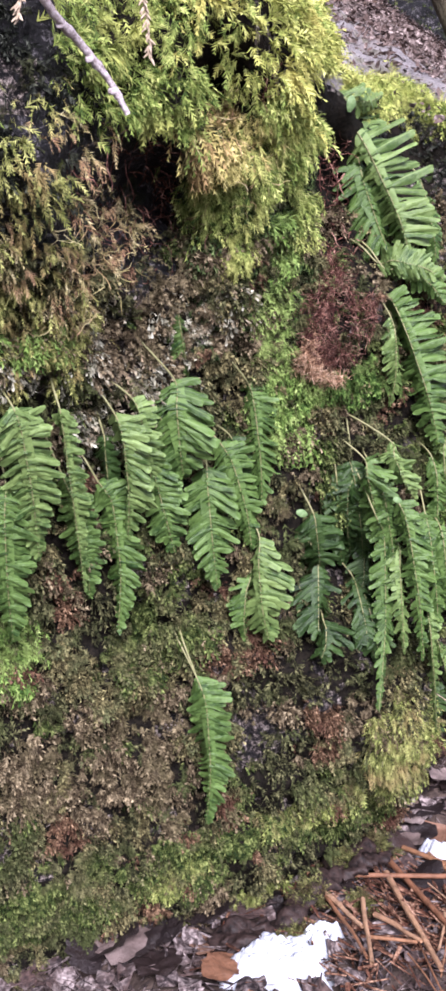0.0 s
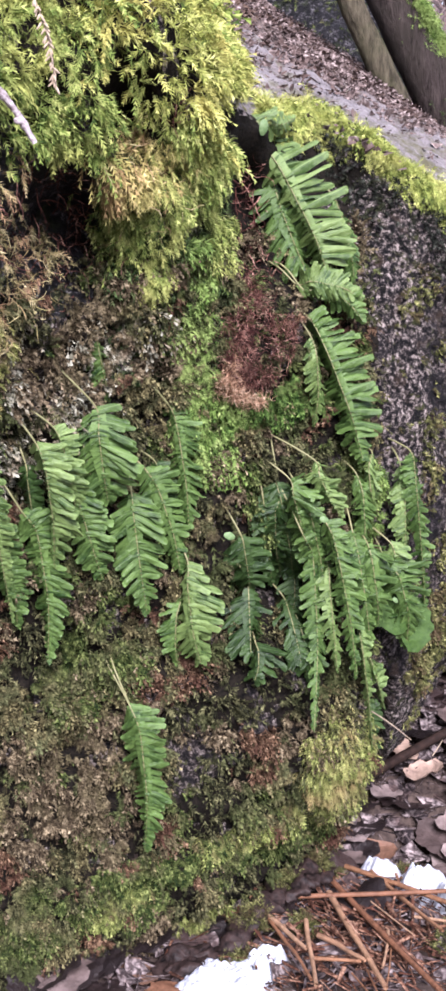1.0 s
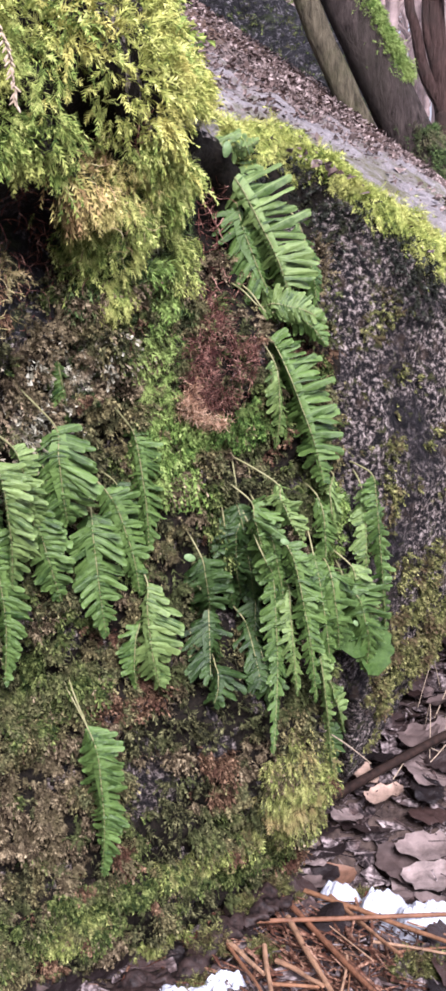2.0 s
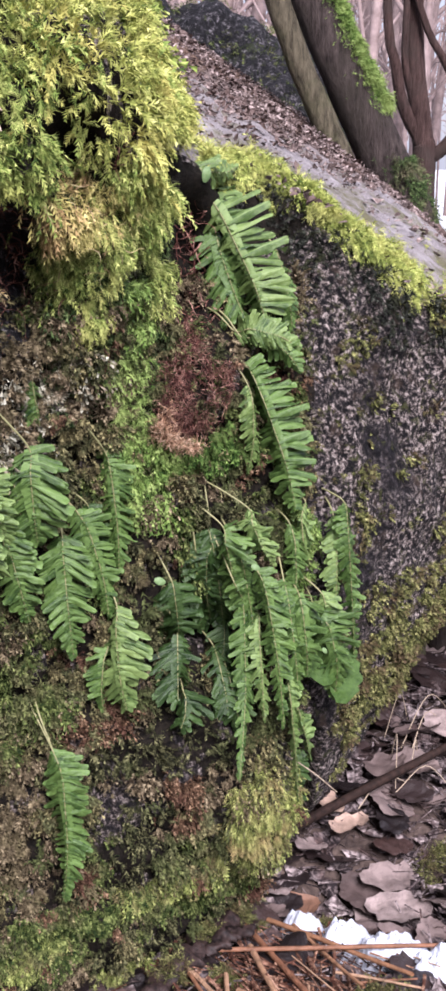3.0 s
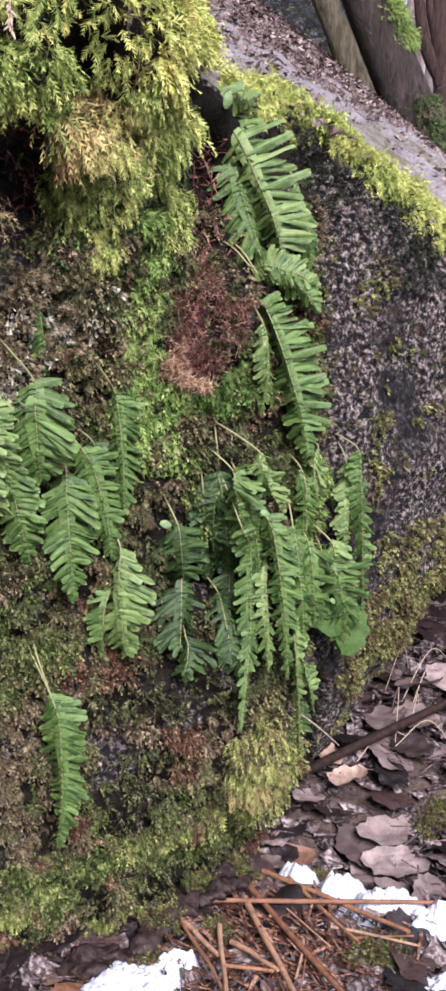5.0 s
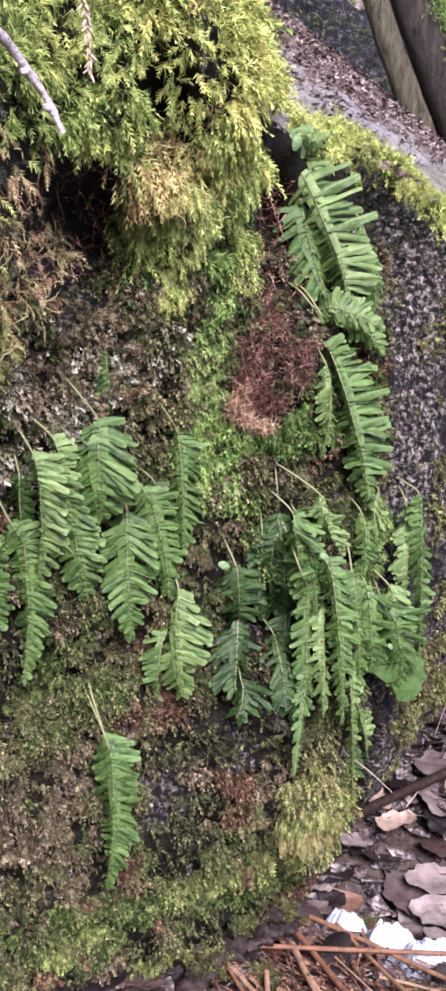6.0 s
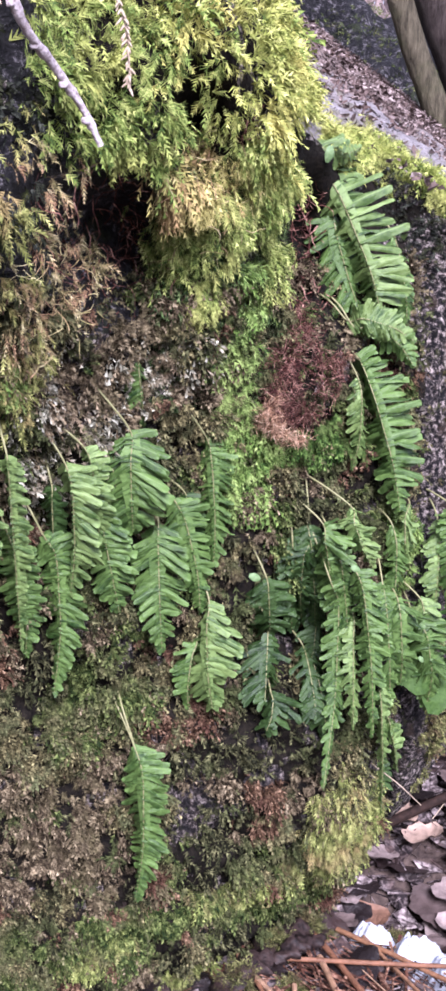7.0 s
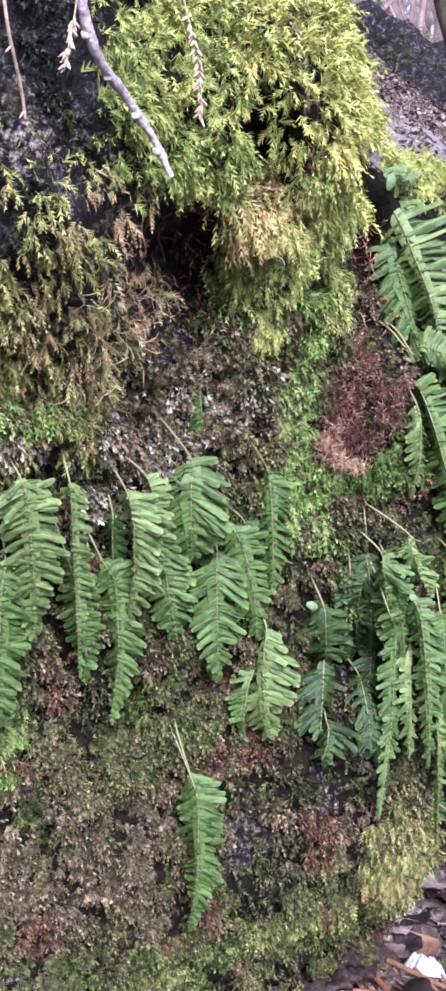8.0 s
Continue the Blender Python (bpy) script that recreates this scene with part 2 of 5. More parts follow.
LEAF_TAN = leaf_material("dead_leaf_tan", (0.36, 0.24, 0.17), (0.45, 0.32, 0.24), (0.5, 0.36, 0.28))
LEAF_DARK = leaf_material("dead_leaf_dark", (0.012, 0.01, 0.011), (0.03, 0.022, 0.022), (0.06, 0.035, 0.03), 0.35)
LEAF_BROWN = leaf_material("dead_leaf_brown", (0.16, 0.07, 0.035), (0.24, 0.12, 0.07), (0.22, 0.13, 0.09), 0.4)
STALK = leaf_material("dead_stalk", (0.24, 0.11, 0.06), (0.37, 0.19, 0.10), (0.54, 0.35, 0.22), 0.5)
STALK_DARK = plain("dark_stick_bark", (0.008, 0.005, 0.004), (0.035, 0.02, 0.015), 120, 0.8, 0.15)
TWIG = plain("twig_bark", (0.14, 0.10, 0.10), (0.58, 0.53, 0.53), 260, 0.7, 0.3, 0.8)
STRAW = plain("dry_straw", (0.26, 0.20, 0.13), (0.48, 0.39, 0.29), 200)
# Humus taken down to near black: shade between moss tufts is in its colour.
HUMUS_SHADE = plain("humus_with_gap_shade", (0.002, 0.002, 0.002), (0.016, 0.013, 0.009), 260, 0.9, 0.1, 1.0)
SNOW = plain("old_snow", (0.38, 0.41, 0.47), (0.58, 0.61, 0.66), 160, 0.5, 0.3, 0.9)
SOIL = soil_material()
BARK = bark_material("smooth_dark_bark", (0.010, 0.008, 0.007), (0.105, 0.083, 0.074), (0.05, 0.043, 0.034))
BARK_OLIVE = bark_material("olive_bark", (0.014, 0.012, 0.008), (0.19, 0.165, 0.11), (0.08, 0.085, 0.04))
BARK_RED = bark_material("reddish_bark", (0.018, 0.010, 0.009), (0.11, 0.07, 0.06), (0.055, 0.042, 0.036))
BARK_WET = plain("wet_rotten_bark", (0.003, 0.002, 0.002), (0.045, 0.028, 0.024), 110, 0.6, 0.25, 1.0)
BARK_FAR = plain("far_bark", (0.13, 0.095, 0.085), (0.30, 0.23, 0.21), 8)


# ---- the forms of boulder and ground ----
def bump(x, z, cx, cz, rx, rz):
    return np.exp(-((x - cx) / rx) ** 2 - ((z - cz) / rz) ** 2)


def foot_edge(x):
    """The height below which the boulder is undercut, beside its mossy nose."""
    return np.interp(x, (0.24, 0.295, 0.33, 0.375, 0.395, 0.43, 0.6, 1.1), (0.10, 0.142, 0.2, 0.25, 0.315, 0.362, 0.42, 0.5))


def face_y(x, z):
    """How far ahead the boulder's front stands at x across and z up."""
    u, v = np.clip(x, -0.12, 0.42), np.clip(z, -0.05, 0.82)
    y = 1.249 + 0.594 * u - 0.611 * v + 1.466 * u * u - 2.028 * u * v + 1.383 * v * v
    y += 3.062 * u ** 3 - 4.92 * u * u * v + 3.688 * u * v * v - 1.079 * v ** 3
    y += 0.62 * (np.minimum(x, -0.12) + 0.12) + np.maximum(x - 0.42, 0) * (0.9 + 0.9 * np.exp(-v / 0.15))
    y += 0.25 * np.maximum(z - 0.82, 0)
    y -= 0.13 * bump(x, z, 0.015, 0.90, 0.08, 0.075)      # cushion of moss at the top
    y -= 0.035 * bump(x, z, 0.02, 0.77, 0.03, 0.07)      # its hanging beard
    y += 0.085 * bump(x, z, -0.06, 0.785, 0.034, 0.054)    # hollow below the cushion
    y += 0.13 * bump(x, z, 0.185, 0.83, 0.05, 0.08)       # cleft where the tall fern grows
    y += 0.10 * bump(x, z, -0.002, 0.862, 0.019, 0.030)       # hole in the cushion
    y -= 0.03 * bump(x, z, 0.11, 0.655, 0.04, 0.035)      # root ball
    y -= 0.05 * bump(x, z, 0.19, 0.205, 0.042, 0.068)        # mossy nose at the foot
    y += 0.10 * bump(x, z, 0.118, 0.415, 0.042, 0.055)     # dark pocket behind the ferns
    y += 0.12 * bump(x, z, 0.232, 0.17, 0.016, 0.085)     # dark gap beside the nose
    y += 0.05 * bump(x, z, 0.094, 0.785, 0.014, 0.055)    # dark cleft beside the beard
    y += 0.06 * bump(x, z, 0.137, 0.755, 0.035, 0.055)    # recess behind the tall fern
    lip = foot_edge(x)
    y += np.minimum(5.5 * np.maximum(lip - z, 0), 1.2) * np.clip((0.85 - x) / 0.25, 0.1, 1) / (1 + np.exp(np.clip((0.238 - x) / 0.006, -60, 60)))   # undercut beside the mossy nose
    return y


def top_z(x, y):
    """The boulder's top: a knob on the near side, a flat slab falling away beyond it."""
    slab = 0.845 - 0.40 * (x - 0.226) + 0.155 * (y - 1.47)
    slab = slab - 0.045 / (1 + np.exp((0.285 - x) / 0.02)) * np.exp(-(np.maximum(y - 1.36, 0) / 0.14) ** 2)
    slab = slab - 0.28 * np.maximum(x - 0.37, 0) + 0.3 * np.clip(0.4 - x, 0, 0.4) * np.maximum(y - 1.47, 0)
    knob = 1.08
    k = 1 / (1 + np.exp((x - 0.032 - 0.05 * (y - 1.1)) / 0.018))
    return slab + (knob - slab) * k


def ground_z(x, y):
    """The forest floor: a shallow dip beside the boulder, level further off."""
    z = 0.012 - 0.085 * np.exp(-((x - 0.33) / 0.16) ** 2 - ((y - 1.47) / 0.13) ** 2)
    return z + 0.03 * np.exp(-((x - 0.55) / 0.3) ** 2 - ((y - 1.95) / 0.3) ** 2)


# ---- mesh helpers ----
def sheet(name, verts, faces, mat, parent=None, smooth=True):
    """A mesh object from arrays; faces of one size."""
    me = bpy.data.meshes.new(name)
    verts, faces = np.asarray(verts, float), np.asarray(faces, int)
    n, k = faces.shape
    me.vertices.add(len(verts))
    me.vertices.foreach_set("co", verts.ravel())
    me.loops.add(n * k)
    me.loops.foreach_set("vertex_index", faces.ravel())
    me.polygons.add(n)
    me.polygons.foreach_set("loop_start", np.arange(n) * k)
    me.polygons.foreach_set("loop_total", np.full(n, k))
    me.polygons.foreach_set("use_smooth", np.full(n, smooth))
    me.update()
    me.validate()
    me.materials.append(mat)
    ob = new(name, me)
    ob.parent = parent
    return ob


def grid_faces(a, b):
    i = np.arange(a * b).reshape(a, b)
    return np.stack([i[:-1, :-1], i[:-1, 1:], i[1:, 1:], i[1:, :-1]], -1).reshape(-1, 4)


def rough(p, size, octaves=4):
    return np.array([noise.fractal(Vector(q) / size, 1.0, 2.0, octaves) for q in p])


def tube(points, radii, sides=7, wobble=0.0):
    """Vertices and quads of a tapered tube along points."""
    pts = [Vector(p) for p in points]
    vs, fs = [], []
    for i, p in enumerate(pts):
        t = (pts[min(i + 1, len(pts) - 1)] - pts[max(i - 1, 0)]).normalized()
        a = t.orthogonal().normalized() if i == 0 else (a - t * a.dot(t)).normalized()
        b = t.cross(a)
        for k in range(sides):
            w = 2 * math.pi * k / sides
            r = radii[i] * (1 + wobble * (random.random() - 0.5))
            vs.append(p + (a * math.cos(w) + b * math.sin(w)) * r)
        if i:
            for k in range(sides):
                o, q = (i - 1) * sides, (k + 1) % sides
                fs.append((o + k, o + q, o + sides + q, o + sides + k))
    return [tuple(v) for v in vs], fs


def curve(ps, n):
    """A smooth line through the points ps."""
    ps = [Vector(p) for p in ps]
    ps = [ps[0] * 2 - ps[1], *ps, ps[-1] * 2 - ps[-2]]
    out, m = [], len(ps) - 3
    for i in range(n + 1):
        u = i / n * m
        k = min(int(u), m - 1)
        u -= k
        a, b, c, d = ps[k:k + 4]
        out.append(0.5 * (2 * b + (c - a) * u + (2 * a - 5 * b + 4 * c - d) * u * u + (3 * b - a - 3 * c + d) * u ** 3))
    return out


def rod(name, ps, r0, r1, mat, parent=None, n=10, sides=7, wobble=0.0):
    pts = curve(ps, n)
    v, f = tube(pts, [r0 + (r1 - r0) * i / n for i in range(n + 1)], sides, wobble)
    return sheet(name, v, f, mat, parent)


# ---- ground ----
def build_ground():
    xs = np.unique(np.round(np.r_[np.linspace(-0.5, 1.3, 190), np.geomspace(0.01, 300, 40) + 1.3, -np.geomspace(0.01, 300, 40) - 0.5], 4))
    ys = np.unique(np.round(np.r_[np.linspace(0.95, 2.7, 180), np.geomspace(0.01, 400, 44) + 2.7, -np.geomspace(0.01, 200, 30) + 0.95], 4))
    X, Y = np.meshgrid(xs, ys, indexing="ij")
    Z = ground_z(X, Y)
    p = np.stack([X.ravel(), Y.ravel(), Z.ravel()], 1)
    near = np.exp(-np.maximum(np.hypot(p[:, 0] - 0.3, p[:, 1] - 1.6) - 1.2, 0) / 2)
    p[:, 2] += near * (0.012 * rough(p, 0.07, 5)) + (1 - near) * 0.06 * rough(p, 2.0, 3)
    ob = sheet("ground", p, grid_faces(len(xs), len(ys)), SOIL)
    return tagged(ob, "dark forest floor of rotting leaf mould", "ground", kind="structure")


build_ground()


# ---- the boulder ----
def edge_height(x):
    z = np.full_like(x, 0.9)
    for _ in range(30):
        z = 0.5 * z + 0.5 * top_z(x, face_y(x, z))
    return z


def boulder_relief(p):
    mossy = 1 / (1 + np.exp((p[:, 0] - 0.21) / 0.02))
    return 0.010 * rough(p, 0.09, 5) + 0.0055 * rough(p + 7.0, 0.02, 5) + 0.012 * mossy * rough(p + 3.0, 0.04, 3)


def build_boulder():
    xs = np.r_[np.linspace(-1.3, -0.3, 16)[:-1], np.linspace(-0.3, 0.62, 290), np.linspace(0.62, 1.1, 24)[1:]]
    edge = edge_height(xs)
    nf, nt, nb = 250, 110, 8
    rows = []
    for i in range(nf):
        z = -0.1 + (edge + 0.1) * i / (nf - 1)
        lip = np.clip((z - edge + 0.035) / 0.035, 0, 1)
        rows.append(np.stack([xs, face_y(xs, z) + 0.02 * lip ** 2, z - 0.012 * lip ** 3], 1))
    y0 = rows[-1][:, 1]
    back = np.maximum(2.3 - 1.7 * np.maximum(xs - 0.2, 0), y0 + 0.25)
    for i in range(1, nt + 1):
        s = (i / nt) ** 1.3
        y = y0 + (back - y0) * s
        drop = 0.012 * np.exp(-(y - y0) / 0.03)
        rows.append(np.stack([xs, y, top_z(xs, y) - drop - 0.03 * np.clip((s - 0.93) / 0.07, 0, 1) ** 2], 1))
    for i in range(1, nb + 1):
        p = rows[nf + nt - 1].copy()
        p[:, 1] += 0.03 * np.sqrt(i / nb) + 0.1 * i / nb
        low = np.where(xs > 0.3, foot_edge(xs) - 0.03, -0.1)
        p[:, 2] += (low - p[:, 2]) * i / nb
        rows.append(p)
    p = np.stack(rows, 0)
    shape = p.shape
    p = p.reshape(-1, 3)
    near, far = np.clip((-0.4 - p[:, 0]) / 0.9, 0, 1), np.clip((p[:, 0] - 0.62) / 0.48, 0, 1)
    p[:, 2] = -0.1 + (p[:, 2] + 0.1) * np.sqrt(1 - near ** 2) * np.sqrt(1 - far ** 2)
    p[:, 1] += (1.9 - p[:, 1]) * 0.8 * near ** 2
    d = boulder_relief(p)
    k = np.repeat(np.r_[np.full(nf, 0.0), np.linspace(0, 1, nt), np.ones(nb)], shape[1])
    p[:, 1] -= d * (1 - k)
    p[:, 0] += 0.4 * d * (1 - k)
    p[:, 2] += d * k * 0.8 + 0.3 * d * (1 - k)
    ob = sheet("boulder", p, grid_faces(shape[0], shape[1])[:, ::-1], ROCK)
    ob.data.materials.append(SLAB)
    idx = np.zeros((shape[0] - 1, shape[1] - 1), int)
    idx[nf + 2:nf + nt] = 1
    ob.data.materials.append(HUMUS_SHADE)
    mid = p.reshape(shape)[:-1, :-1]
    idx[nf + 2:nf + nt][mid[nf + 2:nf + nt, :, 0] < 0.0] = 4
    grown = mid[..., 0] + 0.05 * rough(mid.reshape(-1, 3), 0.06, 3).reshape(mid.shape[:2]) < 0.205
    gaps = rough(mid.reshape(-1, 3) + 11.0, 0.05, 4).reshape(mid.shape[:2]) < 0.22
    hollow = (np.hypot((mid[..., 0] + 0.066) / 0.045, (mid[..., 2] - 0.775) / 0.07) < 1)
    idx[:nf][(grown & gaps & ~hollow)[:nf]] = 2
    frayed = 0.5 * rough(mid.reshape(-1, 3) + 5.0, 0.02, 4).reshape(mid.shape[:2])
    crusty = np.hypot((mid[..., 0] - 0.028) / 0.032, (mid[..., 2] - 0.255) / 0.04) + frayed < 1
    crusty |= np.hypot((mid[..., 0] + 0.10) / 0.05, (mid[..., 2] - 0.645) / 0.025) + frayed < 1
    idx[:nf][crusty[:nf]] = 0
    # Near-black faces in the cleft put its shade into the colour.
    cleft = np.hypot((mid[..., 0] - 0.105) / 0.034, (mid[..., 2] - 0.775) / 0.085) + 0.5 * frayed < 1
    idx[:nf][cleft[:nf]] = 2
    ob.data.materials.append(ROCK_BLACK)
    ob.data.materials.append(HUMUS_SHADE)
    # Black rock in the hollow carries the hollow's shade as colour.
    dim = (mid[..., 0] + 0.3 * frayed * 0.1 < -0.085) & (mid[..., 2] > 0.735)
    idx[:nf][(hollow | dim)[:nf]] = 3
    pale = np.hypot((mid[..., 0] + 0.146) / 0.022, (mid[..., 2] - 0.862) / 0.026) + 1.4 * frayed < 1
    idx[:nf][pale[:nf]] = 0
    # The cushion's hole is darkened the same way, as painted shade.
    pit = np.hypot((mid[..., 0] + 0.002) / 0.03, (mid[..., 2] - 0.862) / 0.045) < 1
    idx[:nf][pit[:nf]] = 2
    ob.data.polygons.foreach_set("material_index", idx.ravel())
    return tagged(ob, "large dark speckled boulder with a flat sloping top", "boulder")


build_boulder()


# ---- a farther boulder behind the slab ----
def lump(name, centre, size, mat, seed, n=60, rough_size=0.25, amount=0.12):
    u, v = np.meshgrid(np.linspace(0, 2 * np.pi, n * 2), np.linspace(0.0002, np.pi - 0.0002, n), indexing="ij")
    q = np.stack([np.sin(v) * np.cos(u), np.sin(v) * np.sin(u), np.cos(v)], -1).reshape(-1, 3)
    q = np.sign(q) * np.abs(q) ** 0.7
    p = q * np.array(size)
    p = p * (1 + amount * rough(p + seed, rough_size, 6))[:, None] + np.array(centre)
    return sheet(name, p, grid_faces(n * 2, n)[:, ::-1], mat)


# ---- moss ----
def on_face(x, z):
    """Points of the boulder's front and the way out of it there."""
    base = np.stack([x, face_y(x, z), z], 1)
    d = boulder_relief(base)
    p = base + np.stack([0.4 * d, -d, 0.3 * d], 1)
    e = 0.004
    n = np.stack([(face_y(x + e, z) - face_y(x - e, z)) / (2 * e), -np.ones_like(x), (face_y(x, z + e) - face_y(x, z - e)) / (2 * e)], 1)
    return p, n / np.linalg.norm(n, axis=1)[:, None]


def unit(v):
    return v / np.maximum(np.linalg.norm(v, axis=1), 1e-9)[:, None]


def tuft_cells(p, size, seed):
    """The way from the middle of the nearest tuft to each point, in tuft sizes, for tufts strewn evenly."""
    rs = np.random.RandomState(seed)
    table = rs.uniform(0.1, 0.9, (4096, 3))
    q = p / size
    cell = np.floor(q).astype(int)
    best, way = np.full(len(p), 99.0), np.zeros_like(p)
    for step_by in itertools.product((-1, 0, 1), repeat=3):
        c = cell + np.array(step_by)
        d = q - c - table[(c[:, 0] * 73 + c[:, 1] * 179 + c[:, 2] * 283) % 4096]
        r = (d ** 2).sum(1)
        near = r < best
        best[near], way[near] = r[near], d[near]
    return way


def shoots(name, p, n, length, leaf, mat, label, hang=0.6, spread=0.5, segs=5, flat=0.5, parent=None, out=1.0, slim=1.0, tuft=None):
    """Feathery moss shoots, one stem with leaflets on both sides each; tuft: the size of the tufts they stand in, their height and how bare the gaps are."""
    rs = np.random.RandomState(abs(hash_name(name)) % 9999)
    lean = 0.0
    if tuft and len(p):
        size, height, gap = tuft
        way = tuft_cells(p, size, abs(hash_name(name)) % 997)
        way = way - n * (way * n).sum(1)[:, None]
        r2 = (way ** 2).sum(1)
        ok = rs.uniform(size=len(p)) > gap * np.clip((r2 - 0.10) / 0.15, 0, 1)
        p, n, way, r2 = p[ok], n[ok], way[ok], r2[ok]
        p = p + n * (height * np.clip(1 - 2.6 * r2, -0.3, 1))[:, None]
        lean = 1.5 * way
    N = len(p)
    L = length * rs.uniform(0.6, 1.3, N) * np.clip(1 + 1.1 * rough(p, 0.035, 3), 0.45, 1.9)
    lay = np.array([noise.noise_vector(Vector(q) / 0.016) for q in p]) if N else np.zeros((0, 3))
    down = np.array([0, 0, -1.0])
    d = unit(out * n + lean + 0.6 * spread * rs.normal(size=(N, 3)) + 1.3 * spread * lay + 0.35 * hang * down)
    side = unit(np.cross(d, unit(rs.normal(size=(N, 3)) * (1 - flat) + n * flat)))
    p = p - n * 0.002
    stem, tips = [p], []
    for k in range(segs):
        step_d = unit(d + down * hang * (k + 0.5) / segs + 0.15 * rs.normal(size=(N, 3)))
        a = stem[-1]
        b = a + step_d * (L / segs)[:, None]
        stem.append(b)
        up = np.cross(side, step_d)
        for sgn in (1, -1):
            roll = rs.uniform(-0.7, 0.7, N)[:, None]
            s = sgn * side * np.cos(roll) + up * np.sin(roll)
            ln = (leaf * (1.1 - 0.8 * k / segs) * rs.uniform(0.7, 1.25, N))[:, None]
            tips.append((a + b) / 2 + s * ln * (0.85 + 0.15 * slim) + step_d * ln * (0.9 + 0.6 * slim))
        d = step_d
    feet = [a + (b - a) * (1.1 - 0.5 * slim) for a, b in zip(stem, stem[1:])]
    v = np.stack(stem + tips + feet, 1)
    M = v.shape[1]
    tri = []
    for k in range(segs):
        tri += [(k, 3 * segs + 1 + k, segs + 1 + 2 * k), (k, 3 * segs + 1 + k, segs + 2 + 2 * k)]
    f = (np.arange(N)[:, None, None] * M + np.array(tri)[None]).reshape(-1, 3)
    ob = sheet(name, v.reshape(-1, 3), f, mat, parent, smooth=False)
    return tagged(ob, label, "moss", kind="stuff") if parent is None else ob


def hash_name(s):
    return sum((i + 1) * ord(c) for i, c in enumerate(s))


def scatter(x0, x1, z0, z1, per_m2, seed, keep=None):
    rs = np.random.RandomState(seed)
    k = int((x1 - x0) * (z1 - z0) * per_m2)
    x, z = rs.uniform(x0, x1, k), rs.uniform(z0, z1, k)
    if keep is not None:
        ok = rs.uniform(size=k) < keep(x, z)
        x, z = x[ok], z[ok]
    return x, z


def patches(x, z, size, seed, cut=0.0, soft=0.15):
    """Ragged islands from 0 to 1."""
    q = np.stack([x, np.full_like(x, seed * 3.1), z], 1)
    return np.clip((rough(q, size, 4) - cut) / soft, 0, 1)


def blob(x, z, *spots):
    """Where x and z lie within some oval spots (across, up, radii), with frayed rims."""
    q = np.stack([x, np.full_like(x, 1.7), z], 1)
    fray = rough(q, 0.02, 3) * 0.5
    k = np.zeros_like(x)
    for cx, cz, rx, rz in spots:
        r = np.hypot((x - cx) / rx, (z - cz) / rz) + fray
        k = np.maximum(k, np.clip((1.1 - r) / 0.35, 0, 1))
    return k


HOLLOW = [(-0.064, 0.782, 0.034, 0.058), (-0.132, 0.872, 0.022, 0.018)]


HOLES = [(-0.002, 0.868, 0.027, 0.034), (-0.008, 0.842, 0.016, 0.022), (0.022, 0.80, 0.010, 0.022)]


def moss_on_face(name, area, per_m2, keep, length, leaf, mat, label, **kw):
    x, z = scatter(*area, per_m2, hash_name(name) % 9999, keep)
    low = z < edge_height(x) - 0.004
    x, z = x[low], z[low]
    p, n = on_face(x, z)
    return shoots(name, p, n, length, leaf, mat, label, **kw)


def crown(x, z):
    return blob(x, z, (-0.03, 0.92, 0.135, 0.085), (0.045, 0.885, 0.03, 0.07), (-0.03, 1.02, 0.2, 0.05)) * np.clip((0.068 - x) / 0.01, 0, 1) * np.clip((x + 0.118 + 1.2 * np.maximum(0.0, 0.90 - z) + 0.03 * rough(np.stack([x, z, z], 1), 0.03, 3)) / 0.012, 0, 1) * (1 - 0.97 * blob(x, z, *HOLES, *HOLLOW))


def sunny(x, z):
    """The yellow side of the cushion; its sunlit brightness is partly put into the colour."""
    return 1 / (1 + np.exp(-(x - 0.002 + 0.5 * (z - 0.9) + 0.05 * rough(np.stack([x, np.full_like(x, 2.2), z], 1), 0.05, 3)) / 0.012))


moss_on_face("moss_cushion", (-0.22, 0.13, 0.70, 1.07), 200000, lambda x, z: crown(x, z) * (1 - sunny(x, z)),
             0.0165, 0.0046, MOSS_CUSHION, "thick yellowish green moss cushion on the boulder's crown", hang=0.5, spread=0.7, segs=6, slim=0.6, tuft=(0.024, 0.016, 0.9))
moss_on_face("golden_moss", (-0.22, 0.13, 0.70, 1.07), 200000, lambda x, z: crown(x, z) * sunny(x, z),
             0.0155, 0.0046, MOSS_GOLD, "golden yellow moss on the cushion's rim", hang=0.45, spread=0.7, segs=6, slim=0.6, tuft=(0.022, 0.015, 0.9))


def shoulder_moss():
    """The golden moss that rounds the cushion off towards the slab."""
    rs = np.random.RandomState(77)
    k = 26000
    x = rs.uniform(-0.10, 0.125, k)
    y = face_y(x, edge_height(x)) + rs.uniform(-0.004, 0.22, k)
    e = 0.004
    n = unit(np.stack([-(top_z(x + e, y) - top_z(x - e, y)) / (2 * e), -(top_z(x, y + e) - top_z(x, y - e)) / (2 * e), np.ones(k)], 1))
    ok = rs.uniform(size=k) < np.clip((0.092 - x + 0.012 * rough(np.stack([x, y, x], 1), 0.03, 3)) / 0.02, 0, 1)
    p = np.stack([x, y, top_z(x, y)], 1)
    shoots("shoulder_moss", p[ok], n[ok], 0.0155, 0.0046, MOSS_GOLD, "golden yellow moss rounding the cushion's shoulder", hang=0.45, spread=0.7, segs=6, slim=0.6, tuft=(0.022, 0.014, 0.85))


